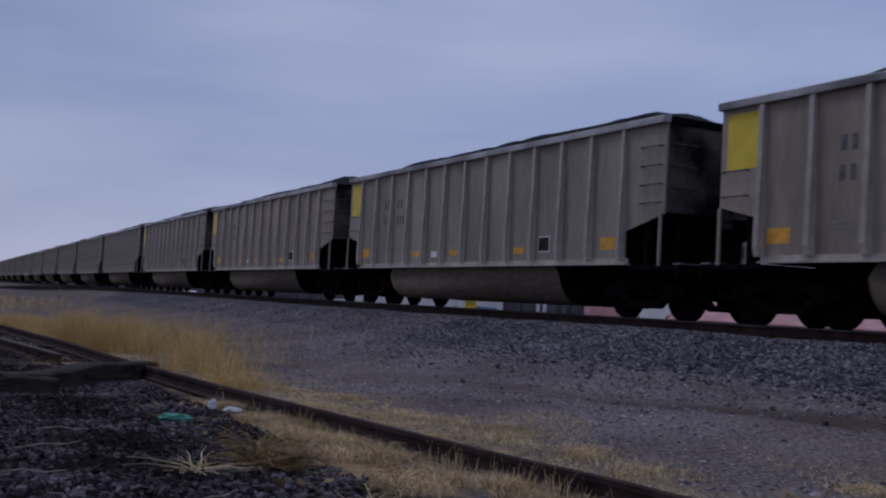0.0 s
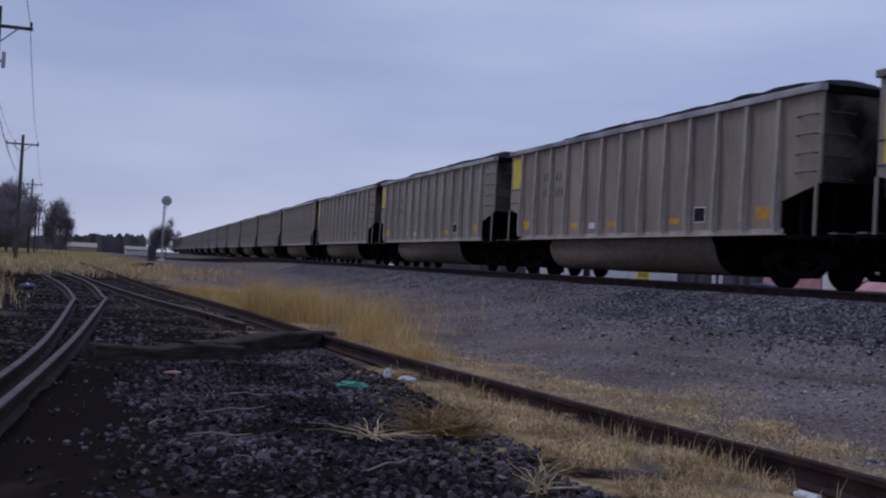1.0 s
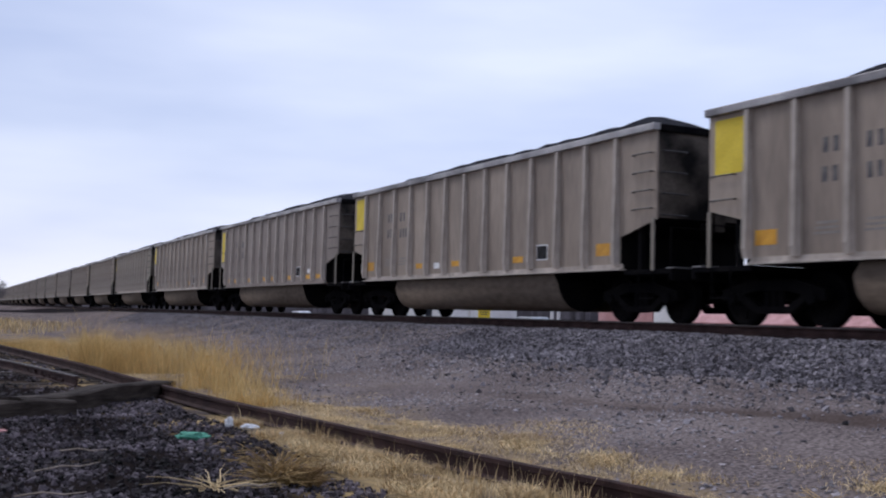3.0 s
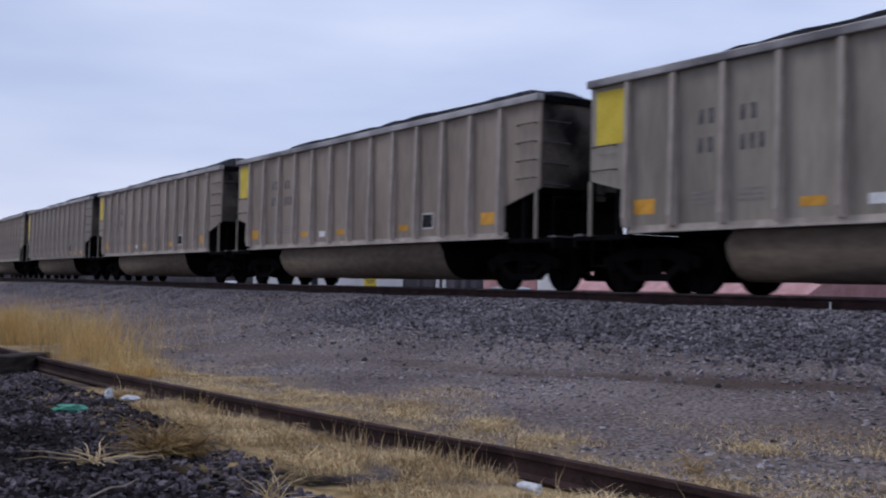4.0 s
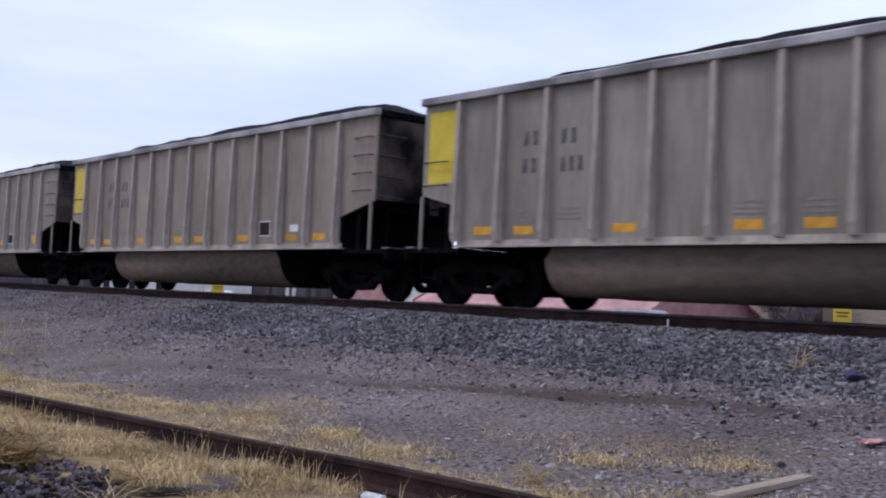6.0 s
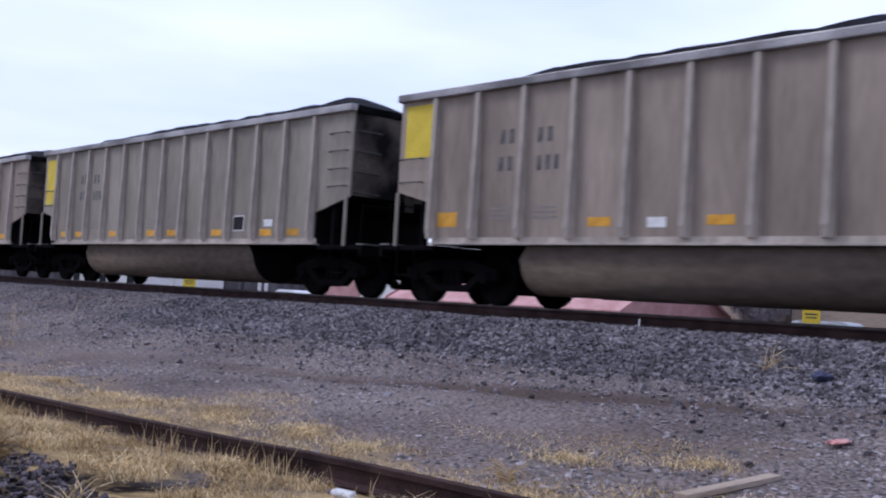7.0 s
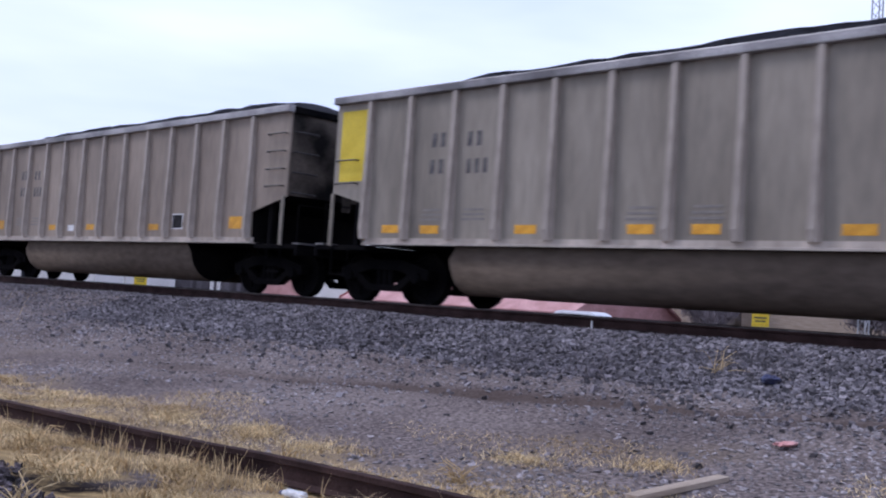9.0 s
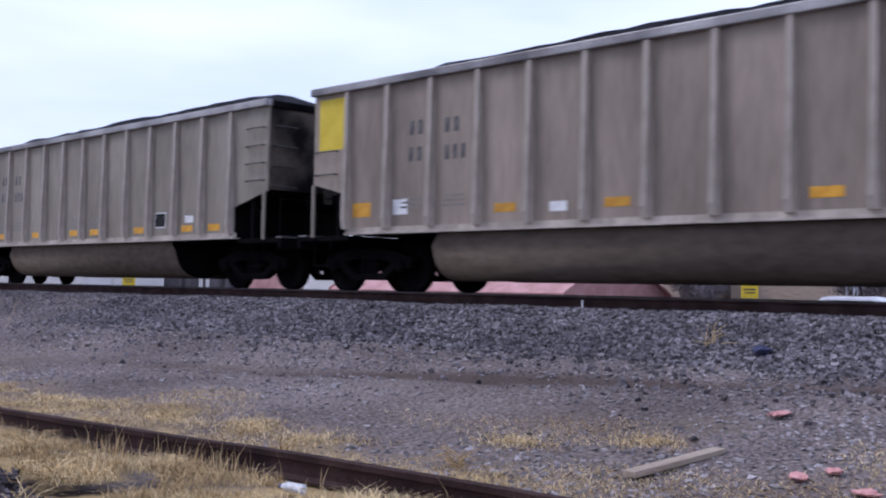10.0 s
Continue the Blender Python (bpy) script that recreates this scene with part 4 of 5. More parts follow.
def house(x, y, w, d, h, wall, roof, label, turn=0, rise=0.0, windows=0):
    """A plain low building: walls, gabled or flat roof, windows on its street side."""
    b = tagged(new("building"), label, "building")
    b.matrix_basis = pose(x, y, ground_z(x, y) - 0.1, 0, 0, turn)
    part("wall", prism(((-d / 2, 0), (d / 2, 0), (d / 2, h), (0, h + rise), (-d / 2, h)) if rise else ((-d / 2, 0), (d / 2, 0), (d / 2, h), (-d / 2, h)), 0, -w / 2, w / 2), wall, b)
    if rise:
        part("roof", prism(((-d / 2 - 0.4, h - 0.25), (0, h + rise), (d / 2 + 0.4, h - 0.25), (d / 2 + 0.4, h - 0.05), (0, h + rise + 0.2), (-d / 2 - 0.4, h - 0.05)), 0, -w / 2 - 0.3, w / 2 + 0.3), roof, b)
    else:
        part("roof", box(-w / 2 - 0.1, w / 2 + 0.1, -d / 2 - 0.1, d / 2 + 0.1, h + 0.003, h + 0.25, 0.03), roof, b)
    for i in range(windows):
        px = -w / 2 + (i + 0.5) * w / windows
        win = part("window", box(px - 0.6, px + 0.6, -d / 2 - 0.03, -d / 2 + 0.05, 0.9, 2.1, 0.01), PALE, b)
        part("pane", box(px - 0.5, px + 0.5, -d / 2 - 0.04, -d / 2 - 0.032, 1.0, 2.0), DARK_GLASS, win)
    return b


def road_vehicle(name, paint, label, length=4.5, tall=1.45):
    """A small car: shaped body, glasshouse, four wheels; it drives along its own y."""
    car = tagged(new(name), label, "car")
    L, H = length / 2, tall
    bm = prism(((-L, 0.35), (L, 0.35), (L, 0.65), (L - 0.9, 0.85), (-L + 0.2, 0.9), (-L, 0.75)), 0, -0.85, 0.85)
    bmesh.ops.bevel(bm, geom=list(bm.edges), offset=0.06, segments=2, affect="EDGES")
    part("body", bm, paint, car)
    roof = prism(((-L + 0.35, 0.86), (L - 1.1, 0.84), (L - 1.7, H - 0.05), (L - 2.1, H), (-L + 1.0, H), (-L + 0.6, H - 0.08)), 0, -0.72, 0.72)
    bmesh.ops.bevel(roof, geom=list(roof.edges), offset=0.07, segments=3, affect="EDGES")
    cabin = part("cabin", roof, paint, car)
    for s in (-1, 1):
        part("side_window", prism(((-L + 0.75, 0.95), (L - 1.45, 0.95), (L - 1.85, H - 0.16), (-L + 0.95, H - 0.16)), 0, s * 0.715, s * 0.732), DARK_GLASS, cabin)
        for y in (-L + 0.85, L - 0.85):
            part("wheel", rod(((s * 0.66, y, 0.32), (s * 0.87, y, 0.32)), 0.32, 18), RUBBER, car)
    return car


def build_town():
    # low buildings across the road beyond the train
    house(57, 69.5, 7.1, 8, 3.2, SALMON, RED_ROOF, "low salmon-painted building with a flat roof", -90, 0, 0)
    house(56.5, 63.3, 5.0, 7, 3.6, PALE, RED_ROOF, "white-walled annex with a flat roof", -90, 0, 0)
    shop = tagged(new("building"), "workshop with a broad low salmon metal roof", "building")
    shop.matrix_basis = pose(50, 48.5, -0.35)
    part("wall", prism(((0.4, 0), (11.6, 0), (11.6, 1.6), (6, 4.2), (0.4, 1.6)), 1, -10.2, 10.2), SALMON, shop)
    part("roof", prism(((0, 1.25), (6, 4.25), (12, 1.25), (12, 1.4), (6, 4.42), (0, 1.4)), 1, -10.5, 10.5), SALMON, shop, "sloping salmon metal roof")
    part("rake", prism(((-0.02, 1.2), (6, 4.2), (6, 4.5), (-0.02, 1.5)), 1, 10.51, 10.62), RED_ROOF, shop, "dark red roof edge")
    house(70, 46, 14, 10, 4.5, BOARD, RED_ROOF, "brown weathered building behind the road", -90, 1.2, 0)
    house(75, 30, 16, 10, 4.2, BOARD, BOARD, "tan low warehouse behind the road", -90, 0, 0)
    house(48, 92, 12, 9, 3.6, PALE, RED_ROOF, "pale low house behind the road", -80, 1.4, 3)
    house(2, 330, 8, 9, 1.7, BOARD, BOARD, "long brown shed far across the field", 0, 1.0, 0)
    house(16.5, 310, 6, 8, 1.7, PALE, BOARD, "small white building far beside the tracks", 0, 0.6, 0)
    for i, (x, y, h) in enumerate(((62, 36, 5), (57, 33, 4), (66, 27, 6), (60, 23, 4.5), (70, 20, 6))):
        bare_tree(x, y, h, 2.2, 80 + i)
    for x, y, w, h in ((36.4, 19.0, 0.62, 0.50), (31.0, 54.0, 0.7, 0.5)):
        s = tagged(new("yellow_sign"), "yellow rectangular warning sign on a thin post", "sign")
        s.matrix_basis = pose(x, y, ground_z(x, y), 0, 0, -math.degrees(math.atan2(x, y)))
        z = 1.26 - ground_z(x, y)
        part("post", rod(((0, 0.03, -0.2), (0, 0.03, z + 0.3)), 0.03, 6), GREY_METAL, s)
        part("panel", box(-w / 2, w / 2, -0.01, 0.01, z - h / 2 + 0.05, z + h / 2 + 0.05, 0.004), SIGN_YELLOW, s)
        part("writing", add_box(box(-w * 0.35, w * 0.35, -0.014, -0.0105, z + 0.10, z + 0.16), -w * 0.3, w * 0.3, -0.014, -0.0105, z - 0.02, z + 0.03), WIRE, s, "unreadable black bars")
    for x, y in ((30.4, 54.6), (34.8, 52.6), (35.6, 53.1)):
        tagged(part("white_post", rod(((x, y, ground_z(x, y) - 0.2), (x, y, 1.75)), 0.11, 10), PALE), "white-painted round post by the road", "post", "white posts")
    # tall lamp mast beyond the train
    mx, my = 46.0, 19.2
    mast = tagged(new("lamp_mast"), "tall slender grey lattice mast beyond the train", "mast")
    mast.matrix_basis = pose(mx, my, ground_z(mx, my))
    for a, b in ((-0.2, -0.2), (0.2, -0.2), (0, 0.2)):
        part("leg", rod(((a, b, -0.2), (a, b, 18)), 0.035, 6), GREY_METAL, mast)
    lace = bmesh.new()
    for i in range(36):
        z = 0.5 * i
        add_rod(lace, ((-0.2, -0.2, z), (0.2, -0.2, z + 0.5)), 0.018, 4)
        add_rod(lace, ((0.2, -0.2, z), (0, 0.2, z + 0.5)), 0.018, 4)
        add_rod(lace, ((0, 0.2, z), (-0.2, -0.2, z + 0.5)), 0.018, 4)
    part("lacing", lace, GREY_METAL, mast)


# ---------------------------------------------------------------- building it all
build_main_track()
build_siding()
build_timber(0.22, 12.1, 1.9, 12.75, 0.17, 0.20, "long weathered grey switch timber across the cut rails", 1)
build_timber(1.2, 12.5, 3.65, 15.6, 0.17, 0.22, "heavy dark switch timber lying askew on cinders", 2)
train_meshes()
for k in range(-12, 19):
    CARS.append((k, build_car(k)))
build_lines()
build_signal()
build_far()
build_town()
WHITE_CAR = road_vehicle("white_car", CAR_WHITE, "small white hatchback driving on the road behind")
SILVER_CAR = road_vehicle("silver_car", GREY_METAL, "silver saloon driving on the road behind", 4.6, 1.42)
BLUE_CAR = road_vehicle("blue_car", CAR_BLUE, "dark blue car driving on the road behind", 4.4, 1.45)


def lay_gravel():
    rnd = np.random.RandomState(3)
    # loose cinders and stones in the near yard
    n = 60000
    y = -2 + 17.7 * rnd.uniform(0, 1, n) ** 1.15
    x = rnd.uniform(-1.6, 3.3, n)
    keep = (x < 2.95 + np.clip((y - 6.5) * 0.12, 0, 0.6) + 0.15 * np.sin(3 * y)) & ((x > 0.05 + 0.06 * (y - 5) + np.abs(rnd.normal(0, 0.25, n))) | (rnd.uniform(0, 1, n) < 0.06))
    keep &= np.array([noise.noise((a * 1.3, b * 1.3, 6)) for a, b in zip(x, y)]) > rnd.uniform(-0.75, 0.3, n)
    spots = np.stack([x, y], 1)[keep]
    stones("loose_stones", spots, 0.007 + 0.021 * rnd.uniform(0, 1, len(spots)) ** 2, CINDER, "loose grey and black cinder stones over the yard", "stones", 4)
    n = 9000
    y = rnd.uniform(12, 42, n)
    x = rnd.uniform(-1.5, 3.2, n)
    stones("switch_cinders", np.stack([x, y], 1), 0.012 + 0.035 * rnd.uniform(0, 1, n) ** 2, CINDER, "dark cinder stones between the switch rails", "stones", 7, True)
    # ballast shoulder of the main line
    for n, y0, y1, small in ((70000, -3, 20, False), (50000, 20, 60, True)):
        y = rnd.uniform(y0, y1, n)
        c = -1.0 - 3.3 * rnd.uniform(0, 1, n) - np.where(rnd.uniform(0, 1, n) < 0.14, rnd.exponential(0.6, n), 0)
        spots = np.stack([np.array([main_x(v) for v in y]) + c, y], 1)
        stones("ballast", spots, 0.014 + 0.024 * rnd.uniform(0, 1, n) ** 1.5, STONE, "coarse grey ballast along the main line", "ballast", 5, small)
    # scattered gravel on the bench between the tracks
    n = 75000
    y = 1.0 + 34 * rnd.uniform(0, 1, n) ** 1.4
    x = rnd.uniform(4.9, 9.9, n)
    dens = np.array([noise.noise((a * 0.5, b * 0.35, 8)) for a, b in zip(x, y)])
    keep = dens * 1.6 + 0.15 * (x - 7.0) > rnd.uniform(-0.6, 0.8, n)
    keep &= (np.abs(x - 10.15 + 0.24 * y + 0.12 * np.sin(y * 1.1)) > rnd.uniform(0.05, 0.3, n)) | (y > 12)
    spots = np.stack([x, y], 1)[keep]
    stones("road_gravel", spots, 0.006 + 0.026 * rnd.uniform(0, 1, len(spots)) ** 3, GRAVEL, "fine grey gravel on the bench between the tracks", "gravel", 6, True)


def siding_x(y):
    return float(np.interp(y, [p[1] for p in SIDING], [p[0] for p in SIDING]))


def sow_grass():
    rnd = np.random.RandomState(12)
    # low straw between the stones and the siding rail
    n = 52000
    y = 2.5 + 9 * rnd.uniform(0, 1, n)
    x = np.array([siding_x(v) for v in y]) - 0.11 - 1.2 * rnd.uniform(0, 1, n) ** 1.25 * np.clip(1.15 - (y - 3.5) * 0.11, 0.22, 1.1)
    dens = np.array([noise.noise((a * 1.6, b * 1.6, 2)) for a, b in zip(x, y)])
    keep = (dens * 2.6 > rnd.uniform(-0.5, 0.9, n)) & (np.hypot(x - 3.36, y - 10.7) > 0.5)
    spots = np.stack([x, y], 1)[keep]
    blades("low_straw", spots, 0.03 + 0.11 * rnd.uniform(0, 1, len(spots)) ** 1.5, 0.005, STRAW, "low dry straw along the siding rail", "dry grass", 13, 2.2)
    # sparse straw beyond the rail
    n = 110000
    y = 2.0 + 24 * rnd.uniform(0, 1, n)
    x = np.array([siding_x(v) for v in y]) + 0.06 + 2.9 * rnd.uniform(0, 1, n) ** 1.4
    dens = np.array([noise.noise((a * 0.8, b * 0.6, 5)) for a, b in zip(x, y)])
    keep = dens * 1.8 - 0.22 * (x - np.array([siding_x(v) for v in y]) - 1.2) > rnd.uniform(-0.25, 0.45, n)
    spots = np.stack([x, y], 1)[keep]
    blades("straw_patches", spots, rnd.uniform(0.012, 0.04, len(spots)), 0.005, STRAW, "flattened straw patches on the gravel", "dry grass", 14, 4.0)
    # matted straw drifts strewn along the edge of the bench
    mats = [(5.25, 11.9, 1.0), (5.3, 9.85, 0.8), (5.33, 8.5, 1.0), (5.45, 7.45, 0.7), (5.4, 6.5, 0.9), (6.15, 5.1, 0.5), (6.7, 4.25, 0.45), (4.85, 13.1, 0.9), (5.2, 10.7, 0.8),
            (5.6, 8.9, 0.5), (5.6, 7.65, 0.5), (4.6, 12.2, 0.9), (4.75, 10.4, 0.8), (4.6, 8.4, 0.8), (4.7, 7.0, 0.8), (5.1, 15.9, 1.2), (5.7, 19.6, 1.2), (4.8, 5.6, 0.7), (5.0, 4.6, 0.6)]
    xs, ys = [], []
    for cx, cy, r in mats:
        k = int(1700 * r)
        a, q = rnd.uniform(0, 2 * np.pi, k), r * np.sqrt(rnd.uniform(0, 1, k)) * (0.55 + 0.45 * np.sin(3 * rnd.uniform(0, 2 * np.pi) + np.arange(k) * 0.01))
        xs.append(cx + 0.42 * q * np.cos(a) + rnd.normal(0, 0.09, k))
        ys.append(cy + 0.75 * q * np.sin(a) + rnd.normal(0, 0.10, k))
    x, y = np.concatenate(xs), np.concatenate(ys)
    keep = np.array([noise.noise((p * 2.6, q * 2.0, 44)) for p, q in zip(x, y)]) > rnd.uniform(-0.55, 0.35, len(x))
    spots = np.stack([x, y], 1)[keep]
    blades("straw_drift", spots, rnd.uniform(0.02, 0.06, len(spots)), 0.006, STRAW, "matted pale straw drifts on the gravel bench", "dry grass", 19, 3.0)
    # the tall golden band beyond the siding
    n = 42000
    y = 13.0 + 20 * rnd.uniform(0, 1, n)
    x = np.array([siding_x(v) for v in y]) + 0.12 + np.abs(rnd.normal(0, 1.05, n)) * np.clip((y - 12) / 6, 0.4, 1.2)
    dens = np.array([noise.noise((a * 0.9, b * 0.35, 9)) for a, b in zip(x, y)])
    keep = dens * 1.9 > rnd.uniform(-0.45, 0.55, n)
    spots = np.stack([x, y], 1)[keep]
    hh = rnd.uniform(0.3, 1.0, len(spots)) * np.clip((spots[:, 1] - 12) / 5, 0.35, 1) * np.clip((36 - spots[:, 1]) / 12, 0.45, 1)
    hh *= np.array([0.85 + 0.9 * noise.noise((a * 1.3, b * 0.8, 31)) for a, b in spots])
    blades("tall_grass", spots, hh, 0.006, STRAW_TALL, "tall golden dry grass beside the siding", "dry grass", 15, 0.9)
    # the field on the near side farther off, and beyond the bench
    n = 42000
    y = 22 + 130 * rnd.uniform(0, 1, n) ** 1.6
    x = rnd.uniform(-30, 11, n)
    dens = np.array([noise.noise((a * 0.18, b * 0.08, 21)) for a, b in zip(x, y)])
    edge = np.where(y > 48, 99, np.where(x < -1.9 - 0.01 * y + 3.0 * dens + rnd.normal(0, 0.5, n), 99, -1)) + np.where(x > 3.2, 0.6 + dens, 0)
    keep = (edge > 0.45) & (x < 9 - 0.02 * y + 3 * dens)
    spots = np.stack([x, y], 1)[keep]
    blades("field_grass", spots, rnd.uniform(0.15, 0.5, len(spots)), 0.03, STRAW, "pale dry field grass", "dry grass", 16, 0.8)
    n = 5000
    y = 12 + 14 * rnd.uniform(0, 1, n)
    x = -0.9 - 0.05 * (y - 12) - np.abs(rnd.normal(0, 0.8, n))
    blades("yard_grass", np.stack([x, y], 1), rnd.uniform(0.08, 0.3, n), 0.012, STRAW, "dry grass beside the bent switch rails", "dry grass", 17, 0.9)
    # stubble standing against the rail
    n = 460
    y = np.concatenate([rnd.normal(6.1, 0.28, 150), rnd.normal(7.2, 0.2, 90), rnd.normal(9.6, 0.5, 90), rnd.uniform(3.5, 12, n - 330)])
    x = np.array([siding_x(v) for v in y]) - 0.1 - np.abs(rnd.normal(0, 0.08, n))
    blades("rail_stubble", np.stack([x, y], 1), 0.06 + 0.2 * rnd.uniform(0, 1, n) ** 2, 0.006, STRAW, "thin dry stalks standing against the rail", "dry grass", 18, 0.5)


def weed_clump(x, y, r, n, seed, label, low=1.0, mat=STRAW):
    """A dry tumbled weed of curved stalks."""
    rnd = random.Random(seed)
    bm = bmesh.new()
    z = ground_z(x, y)
    for i in range(n):
        a = rnd.uniform(0, 2 * math.pi)
        q = r * rnd.uniform(0.4, 1.0)
        h = low * r * rnd.uniform(0.15, 0.75)
        c, s = math.cos(a), math.sin(a)
        j = rnd.uniform(-0.05, 0.05)
        add_rod(bm, ((x + j, y - j, z - 0.01), (x + c * q * 0.3 + j, y + s * q * 0.3, z + h * 0.55), (x + c * q * 0.65, y + s * q * 0.65 + j, z + h * 0.9), (x + c * q, y + s * q, z + h * rnd.uniform(0.7, 1.15))),
                [0.005, 0.004, 0.003, 0.0015], 4)
    return tagged(part("dry_weed", bm, mat), label, "dry weed", kind="stuff")


def litter():
    # crumpled green cloth
    def crumple(name, x, y, w, d, h, mat, label, category, seed, turn):
        bm = bmesh.new()
        bmesh.ops.create_icosphere(bm, subdivisions=3, radius=1)
        for v in bm.verts:
            k = 1 + 0.35 * noise.noise(v.co * 1.7 + Vector((seed, 0, 0))) + 0.12 * noise.noise(v.co * 5 + Vector((0, seed, 0)))
            v.co = Vector((v.co.x * w / 2 * k, v.co.y * d / 2 * k, (v.co.z + 0.55) * h * 0.6 * k))
        ob = part(name, bm, mat)
        ob.matrix_basis = pose(x, y, ground_z(x, y) + 0.02, 0, 0, turn)
        return tagged(ob, label, category)
    crumple("green_rag", 2.62, 10.05, 0.30, 0.16, 0.07, CLOTH_GREEN, "crumpled faded green rag on the stones", "rag", 2, -20)
    crumple("paper_scrap", 3.28, 11.1, 0.10, 0.08, 0.10, PAPER, "crumpled white paper cup on the stones", "litter", 3, 0)
    crumple("paper_scrap", 3.40, 10.75, 0.18, 0.10, 0.05, PAPER, "flattened white wrapper beside the rail", "litter", 5, -25)
    crumple("paper_scrap", 3.48, 10.0, 0.07, 0.06, 0.05, PAPER, "small white scrap in the straw", "litter", 6, 10)
    crumple("paper_scrap", 1.02, 11.2, 0.16, 0.06, 0.03, PINK, "flat pinkish wrapper on dark cinders", "litter", 7, 10)
    # plastic bottle by the rail
    b = tagged(new("plastic_bottle"), "crushed pale plastic bottle lying by the rail", "bottle")
    b.matrix_basis = pose(4.02, 5.05, ground_z(4.02, 5.05) + 0.05, 0, 0, 98)
    part("body", rod(((-0.10, 0, 0), (-0.09, 0, 0), (-0.02, 0, 0.004), (0.04, 0, 0), (0.075, 0, 0), (0.09, 0, 0)), [0.022, 0.032, 0.028, 0.033, 0.018, 0.012], 12), PAPER, b)
    part("cap", rod(((0.088, 0, 0), (0.105, 0, 0)), 0.015, 10), CAR_BLUE, b)
    # loose board
    p = tagged(part("loose_board", box(-0.52, 0.52, -0.05, 0.05, 0, 0.04, 0.006), BOARD), "weathered tan board lying on gravel", "board")
    p.matrix_basis = pose(6.2, 3.75, ground_z(6.2, 3.75) + 0.01, 0, -3, -3)
    for i, (x, y, w) in enumerate(((7.9, 3.85, 0.32), (6.3, 2.95, 0.22), (6.52, 2.82, 0.10), (6.1, 2.45, 0.16))):
        crumple("pink_scrap", x, y, w, 0.12, 0.03, PINK, "flat scrap of salmon-pink plastic on gravel", "litter", 20 + i, 30 * i)
    crumple("blue_scrap", 10.25, 5.2, 0.35, 0.2, 0.08, CAR_BLUE, "dark blue cloth scrap on the ballast slope", "litter", 31, 20)
    tagged(part("marker_stake", box(12.86, 12.885, 9.40, 9.425, 0.85, 1.10, 0.004), PAPER), "thin white wooden marker stake beside the main rail", "stake")
    weed_clump(2.42, 7.0, 0.42, 150, 1, "dry tumbled brown-golden weed on the stones", 0.85, WEED)
    weed_clump(2.62, 6.95, 0.26, 90, 6, "small dry brown weed beside a larger one", 1.0, WEED)
    for i, (x, y, n, a) in enumerate(((1.2, 8.0, 0.5, 20), (0.9, 6.6, 0.4, -15), (1.7, 5.6, 0.45, 40), (2.1, 6.6, 0.35, 5), (1.5, 9.2, 0.4, -30), (0.6, 7.4, 0.3, 60))):
        c, s = math.cos(radians(a)) * n / 2, math.sin(radians(a)) * n / 2
        z = ground_z(x, y) + 0.045
        tagged(part("twig", rod(((x - c, y - s, z), (x - 0.2 * c, y - 0.3 * s, z + 0.02), (x + 0.4 * c, y + 0.3 * s, z + 0.005), (x + c, y + s, z + 0.02)), [0.006, 0.006, 0.005, 0.003], 5), BOARD), "thin dry twig lying on dark stones", "twig", "twigs")
    crumple("blue_scrap", -1.2, 32.5, 0.4, 0.3, 0.14, CAR_BLUE, "blue plastic scrap in the grass beside the rails", "litter", 33, 10)
    log = tagged(part("old_tie", box(-0.9, 0.9, -0.12, 0.12, 0, 0.22, 0.02), TIMBER), "dark old tie lying in the field grass", "tie")
    log.matrix_basis = pose(5.1, 86, ground_z(5.1, 86) + 0.05, 0, -6, 25)
    weed_clump(1.95, 6.9, 0.5, 30, 2, "thin dry weed stalks on the stones", 0.3)
    weed_clump(2.35, 5.1, 0.26, 16, 3, "spiky pale dry weed at the gravel's edge")
    for i, (wx, wy, wr, wn) in enumerate(((3.2, 6.4, 0.22, 26), (3.55, 5.6, 0.2, 22), (3.1, 5.0, 0.2, 20), (3.6, 7.6, 0.25, 26), (3.3, 8.6, 0.25, 24), (3.8, 4.6, 0.18, 18), (4.9, 6.2, 0.2, 18), (5.3, 4.9, 0.22, 20))):
        weed_clump(wx, wy, wr, wn, 40 + i, "loose tuft of dry straw by the rail")
    weed_clump(10.4, 5.9, 0.42, 14, 5, "dry branch on the ballast slope")


lay_gravel()
sow_grass()
litter()


# ---------------------------------------------------------------- what moves
SURGE_T = (0, 0.5, 1, 1.5, 2, 2.5, 3.5, 4, 4.5, 5.5, 6.5, 7.5, 8, 8.5, 9, 9.5, 10)
SURGE = (0, 0.34, 0.6, 0.5, 0.35, 0.05, 0, -0.12, 0.15, 0.17, 0.05, -0.25, 0.25, 0.2, 0.12, -0.05, 0.07)


def car_pose(index, t):
    y = FIRST + CAR_PITCH * index + SPEED * t - HALF + float(np.interp(t, SURGE_T, SURGE))
    return pose(main_x(y), y, RAIL_Z, 0, 0, -math.degrees(main_turn(y)))


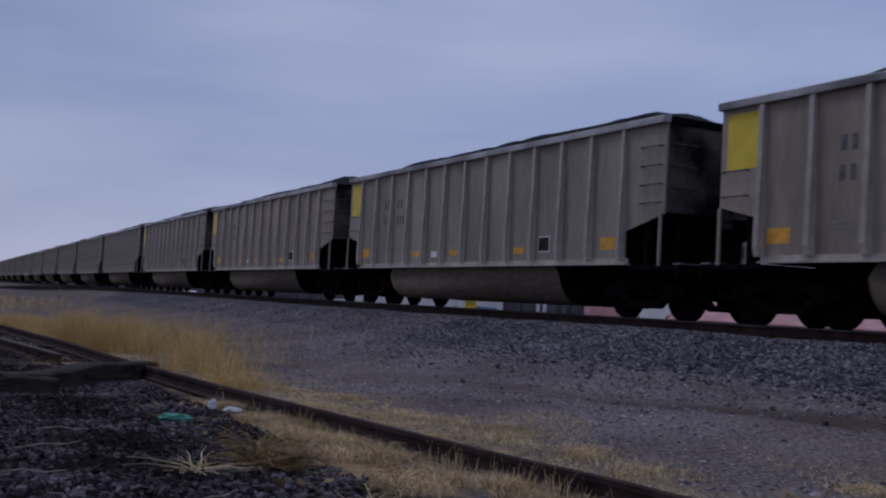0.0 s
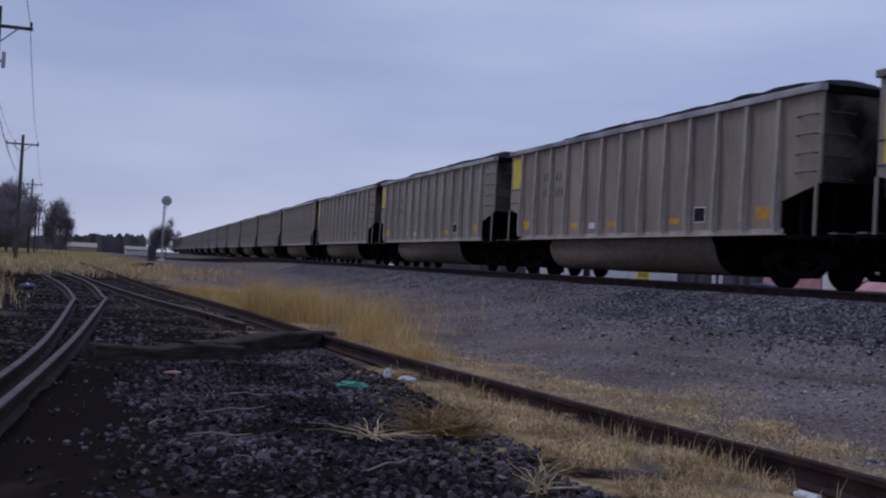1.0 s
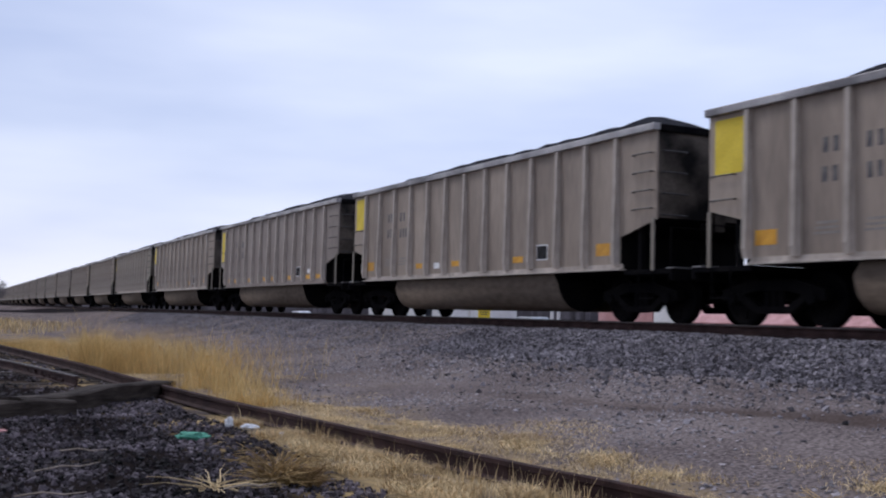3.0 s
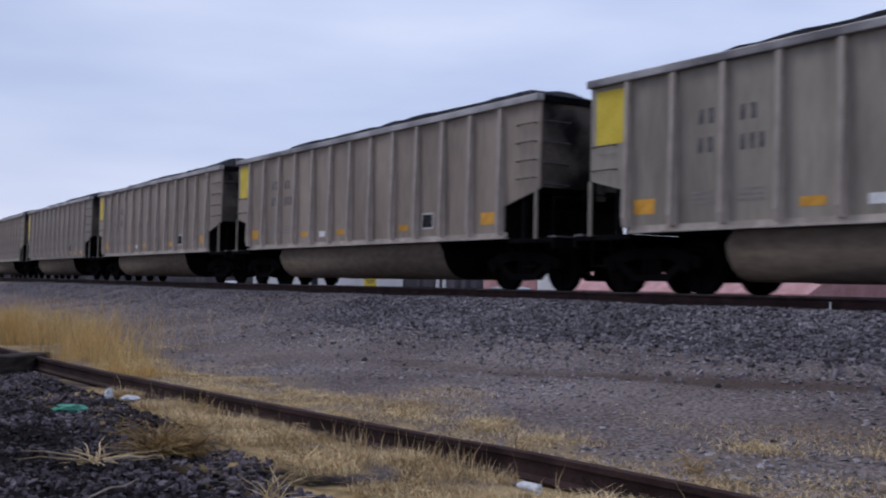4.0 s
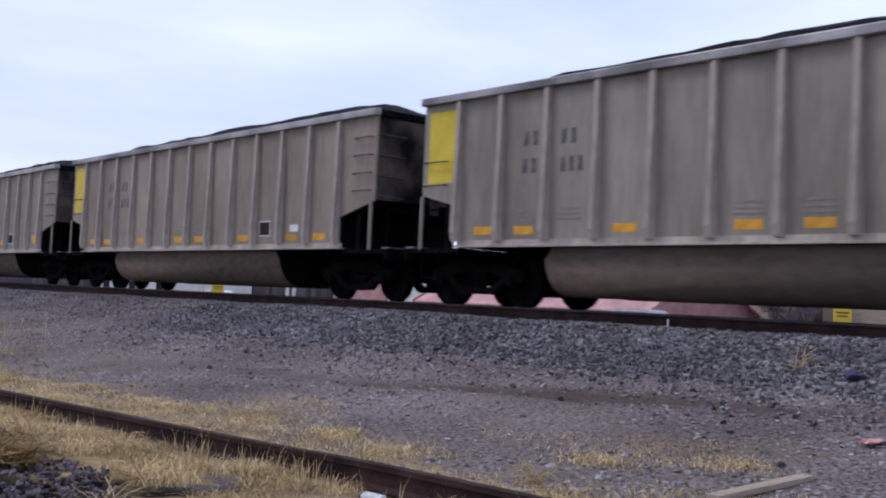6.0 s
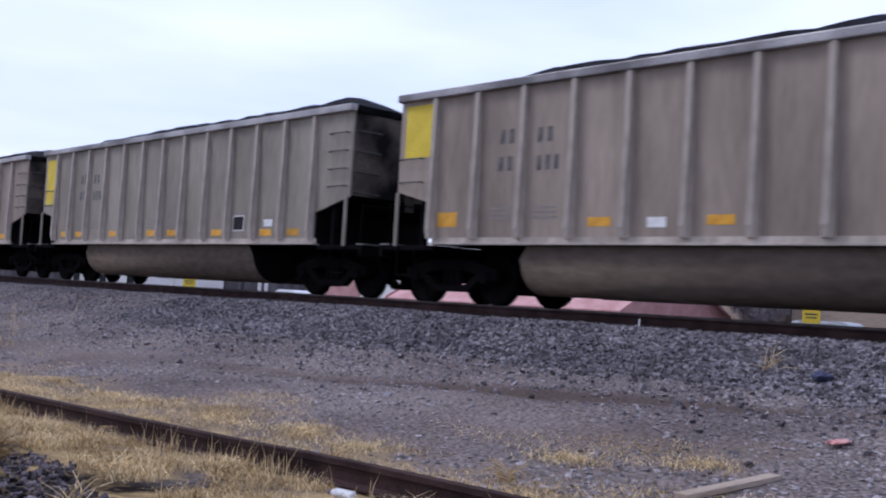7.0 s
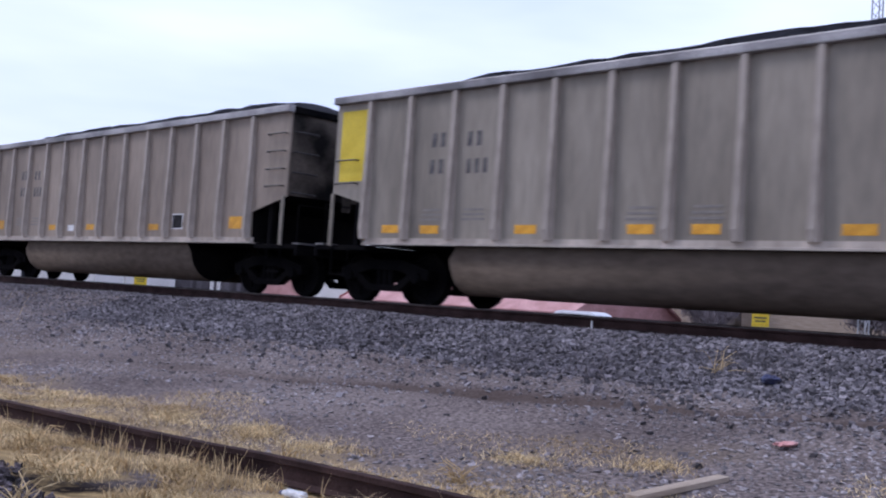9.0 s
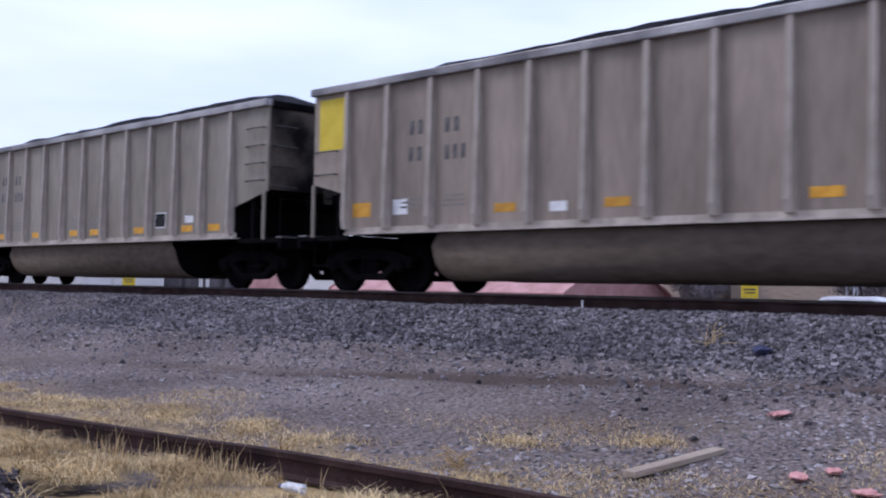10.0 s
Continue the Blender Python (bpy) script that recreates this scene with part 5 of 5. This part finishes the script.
def motions():
    for index, car in CARS:
        walk(car, [(t / 2, car_pose(index, t / 2)) for t in range(21)])
    turn = -math.degrees(SPEED / 0.452)
    rows = [(f / FPS, (turn * f / FPS) % 360) for f in range(10 * FPS + 1)]
    for ws in WHEELS:
        y = ws.location.y
        walk(ws, [(t, pose(0, y, 0.452, a, 0, 0)) for t, a in rows])
    road = 40.0
    for thing, y0, v in ((SILVER_CAR, 94.6, 10.7), (WHITE_CAR, 149.0, 13.3), (BLUE_CAR, 67.5, 13.5)):
        z = ground_z(road, 30)
        walk(thing, [(0.0, pose(road, y0, z, 0, 0, 180)), (10.0, pose(road, y0 - v * 10, z, 0, 0, 180))])


motions()
